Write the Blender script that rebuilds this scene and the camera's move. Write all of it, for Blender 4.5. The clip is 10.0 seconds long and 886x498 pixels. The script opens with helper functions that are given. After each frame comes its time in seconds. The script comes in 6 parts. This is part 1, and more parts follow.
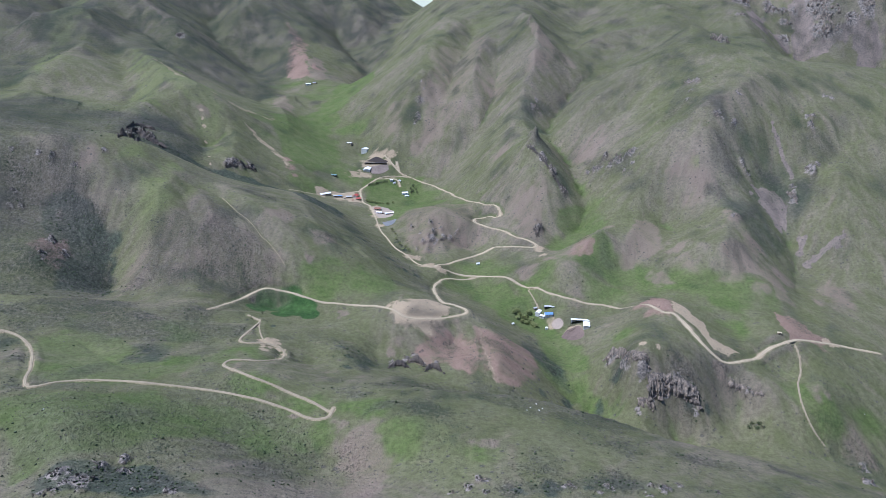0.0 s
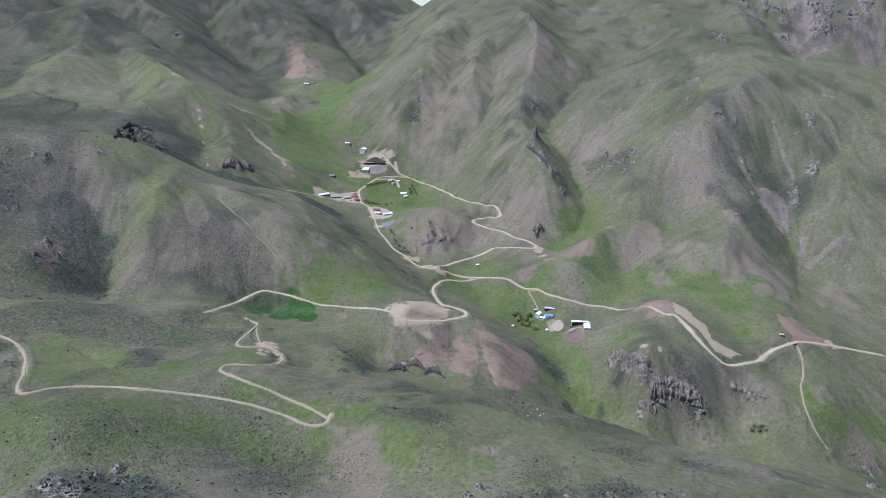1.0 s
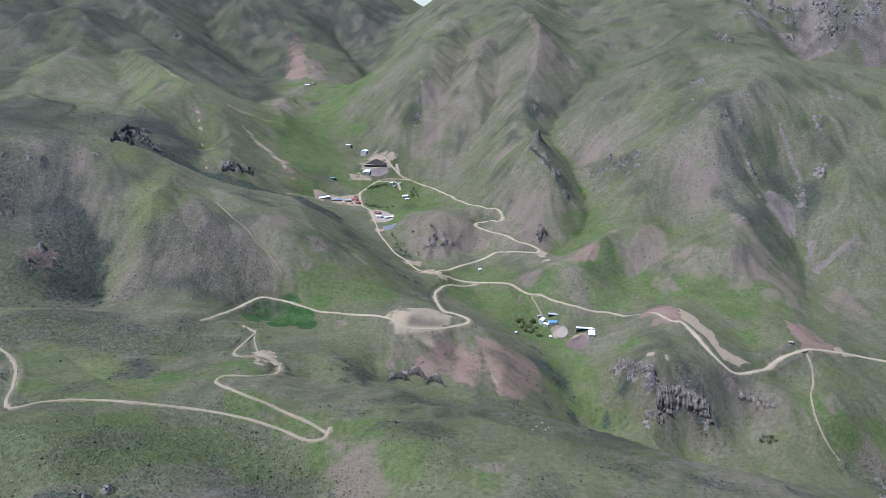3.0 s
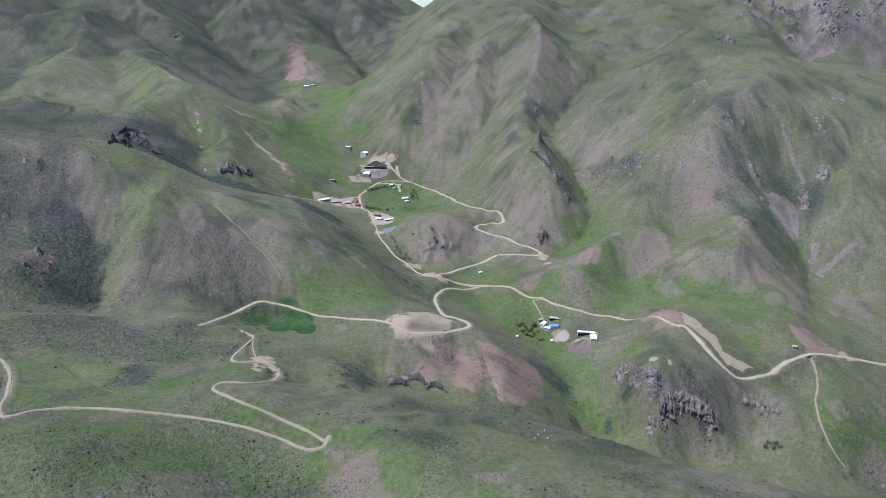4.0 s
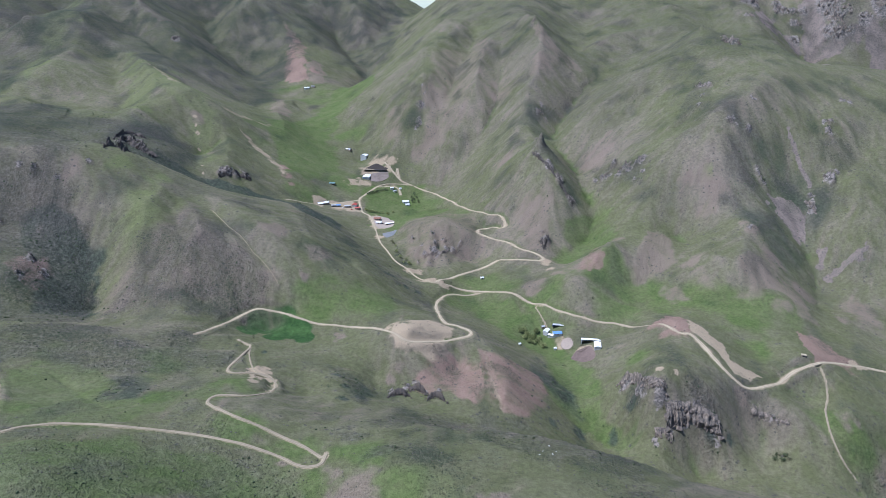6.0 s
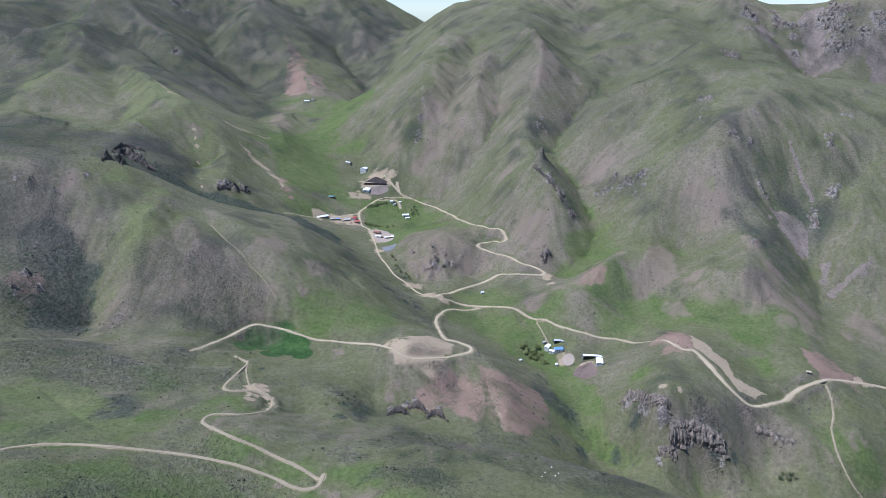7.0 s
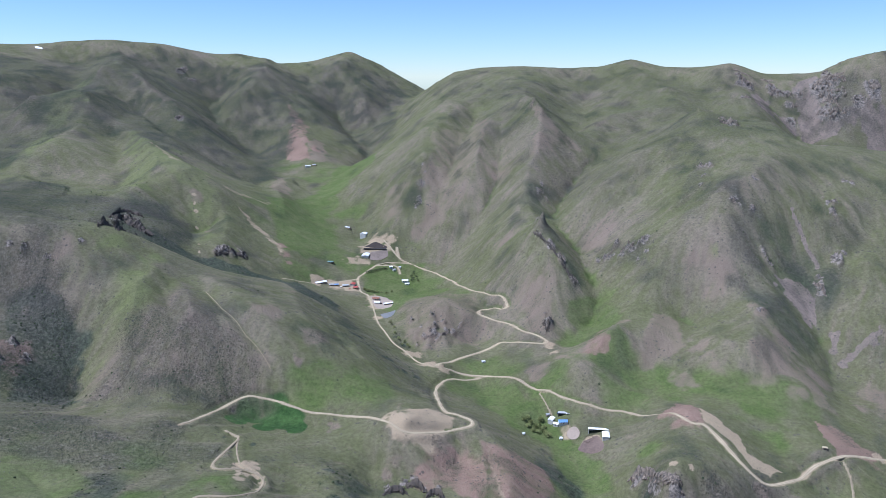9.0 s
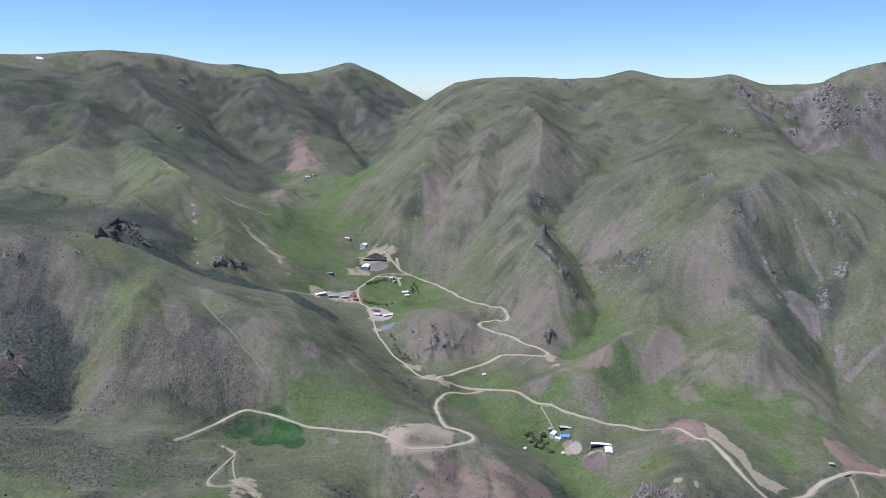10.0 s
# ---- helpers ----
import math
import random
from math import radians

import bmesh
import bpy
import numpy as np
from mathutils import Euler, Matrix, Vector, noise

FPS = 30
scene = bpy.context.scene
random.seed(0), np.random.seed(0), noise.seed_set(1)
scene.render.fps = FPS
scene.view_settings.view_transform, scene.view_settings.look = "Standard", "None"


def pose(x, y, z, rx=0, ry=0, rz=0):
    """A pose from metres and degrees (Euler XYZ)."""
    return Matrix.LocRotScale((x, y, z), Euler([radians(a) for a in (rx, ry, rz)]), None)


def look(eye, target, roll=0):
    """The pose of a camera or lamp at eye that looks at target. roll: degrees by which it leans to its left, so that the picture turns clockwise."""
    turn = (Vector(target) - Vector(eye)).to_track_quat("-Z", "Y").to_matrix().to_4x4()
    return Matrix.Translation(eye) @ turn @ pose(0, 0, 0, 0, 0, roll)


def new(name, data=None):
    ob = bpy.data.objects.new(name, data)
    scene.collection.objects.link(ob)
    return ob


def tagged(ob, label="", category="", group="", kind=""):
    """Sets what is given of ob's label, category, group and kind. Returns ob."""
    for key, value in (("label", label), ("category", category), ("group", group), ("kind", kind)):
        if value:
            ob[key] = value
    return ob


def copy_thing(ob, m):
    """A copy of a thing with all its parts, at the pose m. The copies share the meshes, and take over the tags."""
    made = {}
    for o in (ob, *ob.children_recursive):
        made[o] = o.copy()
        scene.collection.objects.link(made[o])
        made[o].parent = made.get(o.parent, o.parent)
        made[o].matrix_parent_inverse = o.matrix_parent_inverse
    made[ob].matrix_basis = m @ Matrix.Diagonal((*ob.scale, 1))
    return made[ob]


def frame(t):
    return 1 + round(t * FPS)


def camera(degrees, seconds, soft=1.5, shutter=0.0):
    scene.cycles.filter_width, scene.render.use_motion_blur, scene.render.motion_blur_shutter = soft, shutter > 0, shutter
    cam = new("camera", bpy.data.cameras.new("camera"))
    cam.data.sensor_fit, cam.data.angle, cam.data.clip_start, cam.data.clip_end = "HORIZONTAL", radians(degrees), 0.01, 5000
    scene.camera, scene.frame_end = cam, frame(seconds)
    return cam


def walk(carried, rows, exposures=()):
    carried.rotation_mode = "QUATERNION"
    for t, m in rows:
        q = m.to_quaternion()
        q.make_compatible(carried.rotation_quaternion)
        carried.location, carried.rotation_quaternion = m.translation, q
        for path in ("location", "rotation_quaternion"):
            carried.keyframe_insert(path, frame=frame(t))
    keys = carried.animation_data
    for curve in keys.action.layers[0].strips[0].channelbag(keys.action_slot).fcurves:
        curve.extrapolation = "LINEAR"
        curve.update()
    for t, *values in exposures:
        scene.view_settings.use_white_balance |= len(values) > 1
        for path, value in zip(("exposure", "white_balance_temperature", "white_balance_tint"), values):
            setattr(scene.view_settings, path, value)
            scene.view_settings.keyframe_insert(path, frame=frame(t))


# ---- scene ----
cam = camera(64.63, 10.0, soft=0.55)
EYE, TILT = 480.0, -20.0
# seconds, x, y, height over the first eye, yaw, pitch over the first pitch, roll
PATH = [
    (0.0, 0.0, 0.0, 0.0, 0.0, -0.001, -0.001),
    (0.5, -0.11, 4.7, 0.18, -0.069, -0.041, 0.013),
    (1.0, -0.22, 9.42, 0.35, -0.121, -0.077, 0.085),
    (1.5, -0.33, 14.17, 0.52, -0.08, -0.064, 0.083),
    (2.0, -0.45, 18.93, 0.68, -0.044, -0.069, 0.099),
    (2.5, -0.56, 23.73, 0.83, -0.01, -0.085, 0.119),
    (4.0, -0.94, 38.24, 1.23, -0.002, -0.009, 0.174),
    (4.5, -1.06, 43.13, 1.35, 0.017, 0.011, 0.186),
    (5.0, -1.19, 48.04, 1.46, 0.041, 0.006, 0.213),
    (5.5, -1.33, 52.97, 1.56, 0.055, 0.031, 0.208),
    (5.7, -1.38, 54.96, 1.6, 0.058, 0.04, 0.205),
    (6.4, -1.58, 61.93, 1.72, 0.066, 0.1, 0.165),
    (6.8, -1.69, 65.92, 1.79, 0.071, 0.5, 0.138),
    (7.0, -1.75, 67.91, 1.82, 0.073, 1.039, 0.127),
    (7.5, -1.89, 72.93, 1.89, 0.069, 2.471, 0.07),
    (8.0, -2.04, 77.98, 1.95, 0.073, 3.531, 0.066),
    (8.5, -2.19, 83.06, 2.01, 0.085, 4.893, 0.006),
    (9.0, -2.34, 88.15, 2.06, 0.087, 6.192, 0.003),
    (9.5, -2.49, 93.27, 2.1, 0.104, 6.98, -0.038),
    (10.0, -2.65, 98.42, 2.13, 0.12, 7.011, -0.051),
]
walk(cam, [(t, pose(x, y, EYE + z, 90 + TILT + pitch, roll, yaw)) for t, x, y, z, yaw, pitch, roll in PATH],
     [(0.0, 0.53, 5250, 14), (8.5, 0.53, 5250, 14), (10.0, 0.44, 5250, 14)])

# ---- world, sun ----
SUN_AZ, SUN_EL = radians(-95.0), radians(64.0)      # azimuth from +y towards +x
world = bpy.data.worlds.new("sky")
scene.world = world
world.use_nodes = True
wn = world.node_tree.nodes
sky = wn.new("ShaderNodeTexSky")
sky.sky_type = "NISHITA"
sky.sun_disc = False
sky.sun_elevation = SUN_EL
sky.sun_rotation = SUN_AZ
sky.altitude = 1800.0
sky.air_density, sky.dust_density, sky.ozone_density = 1.0, 0.1, 3.0
tint = wn.new("ShaderNodeMix")
tint.data_type, tint.blend_type = "RGBA", "MULTIPLY"
tint.inputs[0].default_value, tint.inputs[7].default_value = 1.0, (0.93, 0.98, 1.00, 1)
world.node_tree.links.new(sky.outputs[0], tint.inputs[6])
world.node_tree.links.new(tint.outputs[2], wn["Background"].inputs[0])
wn["Background"].inputs[1].default_value = 0.086
sun_dir = Vector((math.sin(SUN_AZ) * math.cos(SUN_EL), math.cos(SUN_AZ) * math.cos(SUN_EL), math.sin(SUN_EL)))
sun = new("sun", bpy.data.lights.new("sun", "SUN"))
sun.data.energy, sun.data.angle, sun.data.color = 4.35, radians(0.53), (1.0, 0.95, 0.88)
sun.matrix_world = look(sun_dir * 3000, (0, 0, 0))

# ---- landforms: crests, spurs, gullies and flats in plan, with their heights ----
LANDFORMS = {
    "skyline_west": [(-2420, 3070, 631), (-2050, 3070, 627), (-1815, 3065, 613), (-1615, 3115, 615), (-1425, 3225, 634), (-1235, 3325, 620), (-1065, 3415, 574), (-965, 3470, 583), (-825, 3515, 558), (-775, 3615, 534)],
    "skyline_north": [(-680, 3775, 556), (-495, 3890, 604), (-325, 3975, 536), (-145, 4050, 429)],
    "skyline_east": [(-55, 3440, 452), (30, 3040, 492), (95, 2940, 507), (245, 2730, 495), (365, 2785, 511), (585, 2840, 516), (710, 2845, 547), (780, 2735, 511), (860, 2630, 500)],
    "skyline_crags": [(960, 2530, 523), (1030, 2470, 483), (1170, 2465, 454), (1220, 2375, 519), (1245, 2325, 517), (1330, 2280, 536), (1520, 2230, 541), (1805, 2175, 539)],
    "head_stream": [(-140, 3895, 419), (-225, 2990, 306), (-250, 2545, 242), (-285, 2275, 201), (-310, 2030, 161), (-295, 1845, 133), (-235, 1770, 113)],
    "spur_s1": [(5, 2345, 406), (-70, 2120, 319), (-40, 1915, 288), (-65, 1765, 209), (-110, 1705, 141)],
    "spur_s1_flank": [(-195, 2415, 267), (-185, 1910, 187), (-225, 1815, 132)],
    "gully_s12": [(100, 2450, 403), (55, 1990, 299), (15, 1810, 219), (-70, 1700, 115)],
    "spur_s2": [(150, 2350, 406), (95, 1950, 303), (45, 1770, 211), (5, 1675, 147), (-10, 1630, 98)],
    "gully_s23": [(190, 2130, 358), (160, 1865, 254), (110, 1715, 173), (45, 1600, 102)],
    "spur_s3": [(220, 2140, 405), (245, 1920, 335), (215, 1790, 277), (175, 1675, 220), (140, 1580, 180), (90, 1505, 145), (70, 1450, 102)],
    "spur_s4": [(175, 1395, 223), (205, 1340, 176), (230, 1285, 138), (205, 1225, 105), (165, 1175, 82)],
    "spur_s4_flank": [(110, 1400, 115), (115, 1290, 93), (155, 1240, 95)],
    "gully_g1": [(320, 1890, 294), (280, 1705, 222), (255, 1520, 180), (275, 1350, 140), (290, 1265, 112), (250, 1220, 86), (195, 1160, 69)],
    "east_slope": [(305, 2065, 379), (545, 2290, 383), (635, 2585, 456), (605, 1840, 389), (710, 2385, 423)],
    "dome_crest": [(270, 1575, 231), (340, 1635, 265), (410, 1675, 298), (525, 1675, 342), (640, 1655, 360), (745, 1615, 353), (845, 1570, 337), (945, 1535, 314), (1095, 1495, 290)],
    "dome_back": [(595, 1840, 376), (825, 2110, 356), (1110, 2215, 319), (1270, 2115, 295), (945, 2220, 384), (1140, 2205, 411), (1480, 2140, 382)],
    "spur_s5": [(540, 1525, 316), (585, 1415, 299), (515, 1365, 271), (470, 1370, 234), (390, 1295, 197), (325, 1225, 145), (270, 1175, 92), (220, 1130, 68)],
    "gully_g2": [(455, 1570, 292), (365, 1470, 220), (320, 1380, 177), (280, 1310, 130)],
    "spur_s5b": [(615, 1325, 227), (570, 1275, 176), (460, 1235, 205), (425, 1200, 104), (490, 1110, 132), (415, 1035, 105), (335, 1170, 104)],
    "gully_g3": [(640, 1375, 264), (625, 1260, 185), (615, 1195, 148), (600, 1145, 113), (570, 1055, 82), (550, 985, 60)],
    "spur_s7": [(685, 1360, 240), (660, 1250, 182), (790, 1365, 249), (755, 1260, 189), (685, 1120, 130), (625, 1090, 96), (590, 945, 52), (785, 1125, 120), (725, 970, 42)],
    "east_bench": [(245, 1105, 99), (180, 1015, 84), (280, 1045, 63), (335, 1005, 62), (440, 995, 82), (485, 965, 79), (255, 935, 43), (293, 888, 80), (384, 882, 58), (482, 889, 52), (396, 853, 48), (441, 825, 59), (578, 835, 30)],
    "farm_flat": [(207, 898, 34), (150, 930, 22), (185, 960, 47), (125, 1025, 43), (95, 1030, 52)],
    "cliff_top": [(214, 796, 51), (231, 743, 77), (268, 745, 71), (302, 738, 52), (350, 755, 39), (387, 744, 38), (429, 780, 26), (464, 745, 32)],
    "cliff_foot": [(205, 750, 25), (220, 700, 20), (288, 703, 8), (352, 729, 3), (412, 700, 11), (449, 694, 5)],
    "stream": [(-100, 1245, 57), (-30, 1115, 48), (70, 1025, 33), (115, 945, 26), (149, 886, 20), (165, 837, 16), (171, 777, 14), (208, 726, 5), (275, 698, -4), (370, 700, 4), (450, 677, -12), (518, 651, -39), (686, 610, -80)],
    "village_flat": [(-195, 1755, 95), (-85, 1665, 108), (-250, 1675, 107), (-85, 1525, 54), (-250, 1440, 78), (-170, 1455, 70), (-115, 1355, 56), (15, 1490, 66), (90, 1305, 71), (-315, 1485, 126)],
    "knoll": [(-50, 1320, 84), (0, 1290, 93), (45, 1255, 73), (45, 1220, 42), (-5, 1190, 68), (-55, 1195, 66), (-15, 1085, 61)],
    "loop_meadow": [(60, 1125, 42), (165, 1145, 70), (-10, 1085, 56)],
    "terrace": [(-38, 790, 113), (29, 842, 89), (47, 801, 81), (7, 785, 71), (-63, 757, 86), (-104, 832, 101), (-150, 812, 96), (-228, 854, 98), (-62, 849, 106), (-10, 893, 82)],
    "terrace_rim": [(-112, 695, 108), (-80, 718, 82), (-28, 722, 73), (-14, 714, 73), (70, 730, 72), (118, 795, 41), (145, 763, 17)],
    "spur_west_crest": [(-800, 1095, 311), (-705, 1105, 301), (-660, 1110, 291), (-615, 1115, 284), (-515, 1095, 274), (-470, 1105, 253), (-430, 1125, 225), (-395, 1145, 201), (-350, 1170, 177), (-295, 1195, 157), (-270, 1205, 148), (-220, 1225, 127), (-185, 1235, 96), (-130, 1195, 75), (-80, 1140, 61), (-40, 1085, 55)],
    "spur_west_face": [(-580, 1010, 264), (-525, 1040, 265), (-575, 975, 213), (-505, 970, 222), (-445, 985, 211), (-497, 826, 179), (-495, 879, 176), (-390, 1010, 186), (-260, 945, 158), (-325, 910, 171), (-220, 1020, 166), (-223, 875, 128), (-304, 838, 136), (-150, 905, 127), (-100, 970, 114), (-389, 849, 155), (-410, 970, 196), (-70, 960, 88)],
    "spur_west_gully": [(-495, 955, 206), (-456, 893, 171), (-441, 848, 132)],
    "spur_west_foot": [(-578, 752, 161), (-479, 760, 155), (-446, 783, 144), (-368, 775, 137), (-285, 768, 132), (-237, 758, 121)],
    "side_valley": [(-660, 1255, 245), (-540, 1260, 210), (-465, 1295, 160), (-365, 1340, 123), (-280, 1375, 94)],
    "west_rocks": [(-580, 1340, 233), (-615, 1320, 243), (-495, 1320, 202), (-415, 1370, 162), (-405, 1570, 157), (-530, 1520, 168)],
    "west_bench": [(-1010, 1490, 268), (-875, 1540, 261), (-770, 1555, 235), (-635, 1525, 262), (-545, 1605, 220), (-485, 1790, 208), (-470, 2105, 183)],
    "west_dip": [(-995, 1640, 264), (-875, 1680, 258), (-765, 1695, 263), (-630, 1680, 252)],
    "spur_u1": [(-1235, 2615, 456), (-1060, 2235, 377), (-895, 1865, 297), (-1055, 1895, 294), (-1210, 2160, 411), (-1140, 2170, 378), (-1340, 2040, 417)],
    "gully_u12": [(-1115, 2550, 400), (-915, 2120, 319), (-750, 1850, 270)],
    "spur_u2": [(-1230, 2935, 496), (-975, 2380, 368), (-795, 2120, 319), (-645, 1845, 256), (-530, 1725, 225)],
    "gully_u23": [(-925, 3120, 404), (-775, 2585, 291), (-650, 2405, 222), (-500, 2240, 188)],
    "spur_u3": [(-695, 3165, 379), (-580, 2990, 338), (-515, 2525, 243), (-410, 2360, 227), (-660, 2555, 247)],
    "gully_u34": [(-520, 3415, 345), (-370, 2875, 258)],
    "far_west_spur": [(-1490, 2995, 529), (-1300, 2455, 439), (-1245, 2135, 382), (-1275, 1965, 331)],
    "far_west_gully": [(-1420, 2935, 507), (-1360, 2720, 465), (-1280, 2450, 403)],
    "u2_upper": [(-1355, 3050, 546), (-1155, 2775, 475), (-950, 2550, 390), (-835, 2490, 355), (-780, 2560, 307)],
    "u2_gully": [(-1240, 3095, 519), (-1080, 2975, 452), (-935, 2850, 368), (-820, 2740, 342)],
    "m_spur": [(-815, 3465, 550), (-845, 3180, 450), (-825, 2850, 368), (-790, 2610, 309)],
    "m_spur2": [(-775, 3615, 531), (-680, 3335, 448), (-685, 3110, 381), (-670, 2730, 291)],
    "peak_a_spur": [(-490, 3875, 598), (-470, 3490, 447), (-350, 3100, 334), (-270, 2630, 258)],
    "peak_a_gully": [(-590, 3665, 527), (-580, 3325, 399), (-415, 2880, 279), (-295, 2585, 238)],
    "n_spur_e": [(30, 3025, 487), (-35, 2705, 405), (-145, 2425, 312), (-215, 2200, 228)],
    "e_spur_a": [(315, 2730, 499), (260, 2410, 440), (225, 2170, 404)],
    "e_gully_a": [(475, 2815, 495), (395, 2450, 403), (350, 2070, 323)],
    "e_spur_b": [(705, 2835, 545), (615, 2595, 456), (455, 2185, 363), (355, 1910, 307), (270, 1770, 266)],
    "e_gully_b": [(780, 2625, 475), (670, 2295, 391), (515, 2020, 327), (395, 1770, 280)],
    "near_brow_west": [(-580, 674, 180), (-478, 698, 172), (-428, 706, 166), (-365, 713, 156), (-312, 735, 143), (-252, 744, 126), (-225, 755, 117), (-183, 724, 115)],
    "near_west": [(-465, 558, 172), (-374, 548, 180), (-332, 489, 188), (-355, 661, 154), (-296, 613, 153), (-255, 654, 138), (-345, 576, 162), (-303, 487, 188), (-255, 507, 178), (-200, 507, 170), (-159, 548, 166), (-183, 647, 134)],
    "near_crest": [(-116, 590, 134), (-74, 572, 138), (-26, 591, 122), (20, 582, 123), (57, 581, 120), (96, 583, 111), (136, 575, 104), (170, 572, 95), (199, 559, 90), (266, 550, 78), (331, 540, 66), (398, 524, 51), (487, 503, 25)],
    "near_face": [(-90, 489, 157), (-69, 465, 156), (-37, 470, 168), (28, 448, 164), (80, 507, 149), (-159, 460, 160), (-127, 442, 153), (-92, 435, 144), (-60, 439, 146), (14, 393, 172), (52, 398, 173), (93, 414, 165), (132, 412, 162), (208, 470, 127), (273, 478, 112)],
    "near_knob": [(-231, 360, 208), (-259, 367, 199), (-207, 373, 194), (-159, 378, 190), (-259, 399, 214), (-225, 401, 199), (-192, 406, 191), (-334, 395, 213), (-315, 349, 204)],
    "hidden_gully": [(-140, 668, 105), (-60, 668, 90), (20, 662, 72), (90, 662, 50), (160, 655, 28), (240, 645, 8), (340, 640, 0)],
    "camera_side": [(-500, 250, 260), (-250, 230, 235), (0, 250, 205), (200, 300, 180), (420, 330, 120), (700, 350, 60), (-800, 100, 330), (0, -50, 250), (500, 0, 150), (900, 100, 60)],
    "outer_west": [(-1000, 600, 330), (-800, 800, 330), (-700, 550, 240), (-1150, 1100, 390), (-1250, 1500, 380), (-1700, 1800, 500), (-1500, 300, 430), (-2600, 2700, 650)],
    "outer_east": [(900, 700, 20), (1000, 900, 90), (1150, 1150, 230), (1350, 1500, 330), (1500, 1900, 380), (900, 450, 20), (1500, 600, 200), (1900, 1400, 480), (2300, 2300, 560)],
    "behind": [(-2600, 3900, 250), (-1500, 4300, 200), (-600, 4750, 200), (100, 4700, 150), (500, 3700, 200), (1200, 3500, 220), (1900, 3100, 250), (2700, 2900, 300)],
}
SPOTS = ('behind', 'camera_side', 'dome_back', 'east_bench', 'east_slope', 'farm_flat', 'knoll', 'loop_meadow', 'near_face', 'near_knob', 'near_west', 'outer_east', 'outer_west', 'spur_s1_flank', 'spur_s4_flank', 'spur_s5b', 'spur_s7', 'spur_u1', 'spur_u3', 'spur_west_face', 'terrace', 'village_flat', 'west_bench', 'west_rocks')
ROADS = {
    "main_road": (3.8, [(-112, 1652), (-101, 1612), (-78, 1602), (-47, 1583), (-18, 1554), (9, 1499), (38, 1407), (70, 1356), (100, 1314), (110, 1277), (103, 1271), (84, 1297), (66, 1295), (60, 1271), (78, 1257), (108, 1224), (130, 1182), (162, 1144), (145, 1142), (104, 1171), (88, 1180), (60, 1162), (18, 1126), (-10, 1083), (-12, 1069), (10, 1079), (61, 1075), (124, 1026), (165, 978), (207, 956), (257, 941), (291, 860), (308, 852), (317, 829), (324, 797), (336, 778), (352, 770), (384, 783), (422, 810), (452, 818), (485, 830), (520, 836), (585, 835)]),
    "village_road": (3.6, [(-78, 1602), (-125, 1592), (-151, 1574), (-174, 1519), (-181, 1487), (-170, 1430), (-152, 1411), (-139, 1359)]),
    "stream_lane": (2.0, [(-139, 1359), (-124, 1277), (-111, 1234), (-90, 1179), (-63, 1134), (-25, 1072), (-10, 1077)]),
    "village_lane": (3.5, [(-151, 1574), (-108, 1583), (-98, 1557)]),
    "village_street": (4, [(-180, 1484), (-213, 1460), (-242, 1443), (-281, 1403), (-311, 1373)]),
    "yard_lane": (3.5, [(-142, 1676), (-124, 1646), (-111, 1625), (-101, 1612)]),
    "terrace_road": (3.1, [(52, 1073), (11, 1055), (-6, 1025), (-14, 980), (-9, 927), (-2, 862), (16, 850), (30, 840), (28, 828), (9, 818), (-19, 796), (-45, 784), (-66, 800), (-92, 823), (-132, 835), (-161, 839), (-184, 849), (-215, 857), (-242, 852), (-261, 819), (-268, 769), (-275, 749)]),
    "hill_road": (2.2, [(-234, 762), (-223, 755), (-216, 747), (-217, 711), (-218, 675), (-209, 663), (-189, 672), (-174, 669), (-167, 656), (-166, 625), (-178, 596), (-199, 584), (-201, 567), (-192, 554), (-170, 537), (-140, 525), (-110, 510), (-93, 496), (-91, 502), (-93, 490), (-100, 487), (-110, 489), (-133, 500), (-167, 507), (-205, 510), (-245, 508), (-287, 507), (-311, 496), (-321, 481), (-329, 482), (-341, 502), (-352, 528), (-375, 568), (-396, 596), (-416, 614), (-438, 623), (-432, 618), (-459, 628)]),
    "field_track": (1.7, [(458, 814), (458, 799), (451, 777), (436, 751), (428, 725), (427, 707), (430, 691), (438, 678)]),
    "farm_track": (1.4, [(133, 1005), (139, 980), (145, 960)]),
    "hill_trail": (0.45, [(-335, 1024), (-301, 981), (-282, 965), (-256, 934), (-242, 922), (-216, 890)]),
    "quarry_track": (1.3, [(-216, 747), (-208, 715), (-195, 684), (-180, 673)]),
}
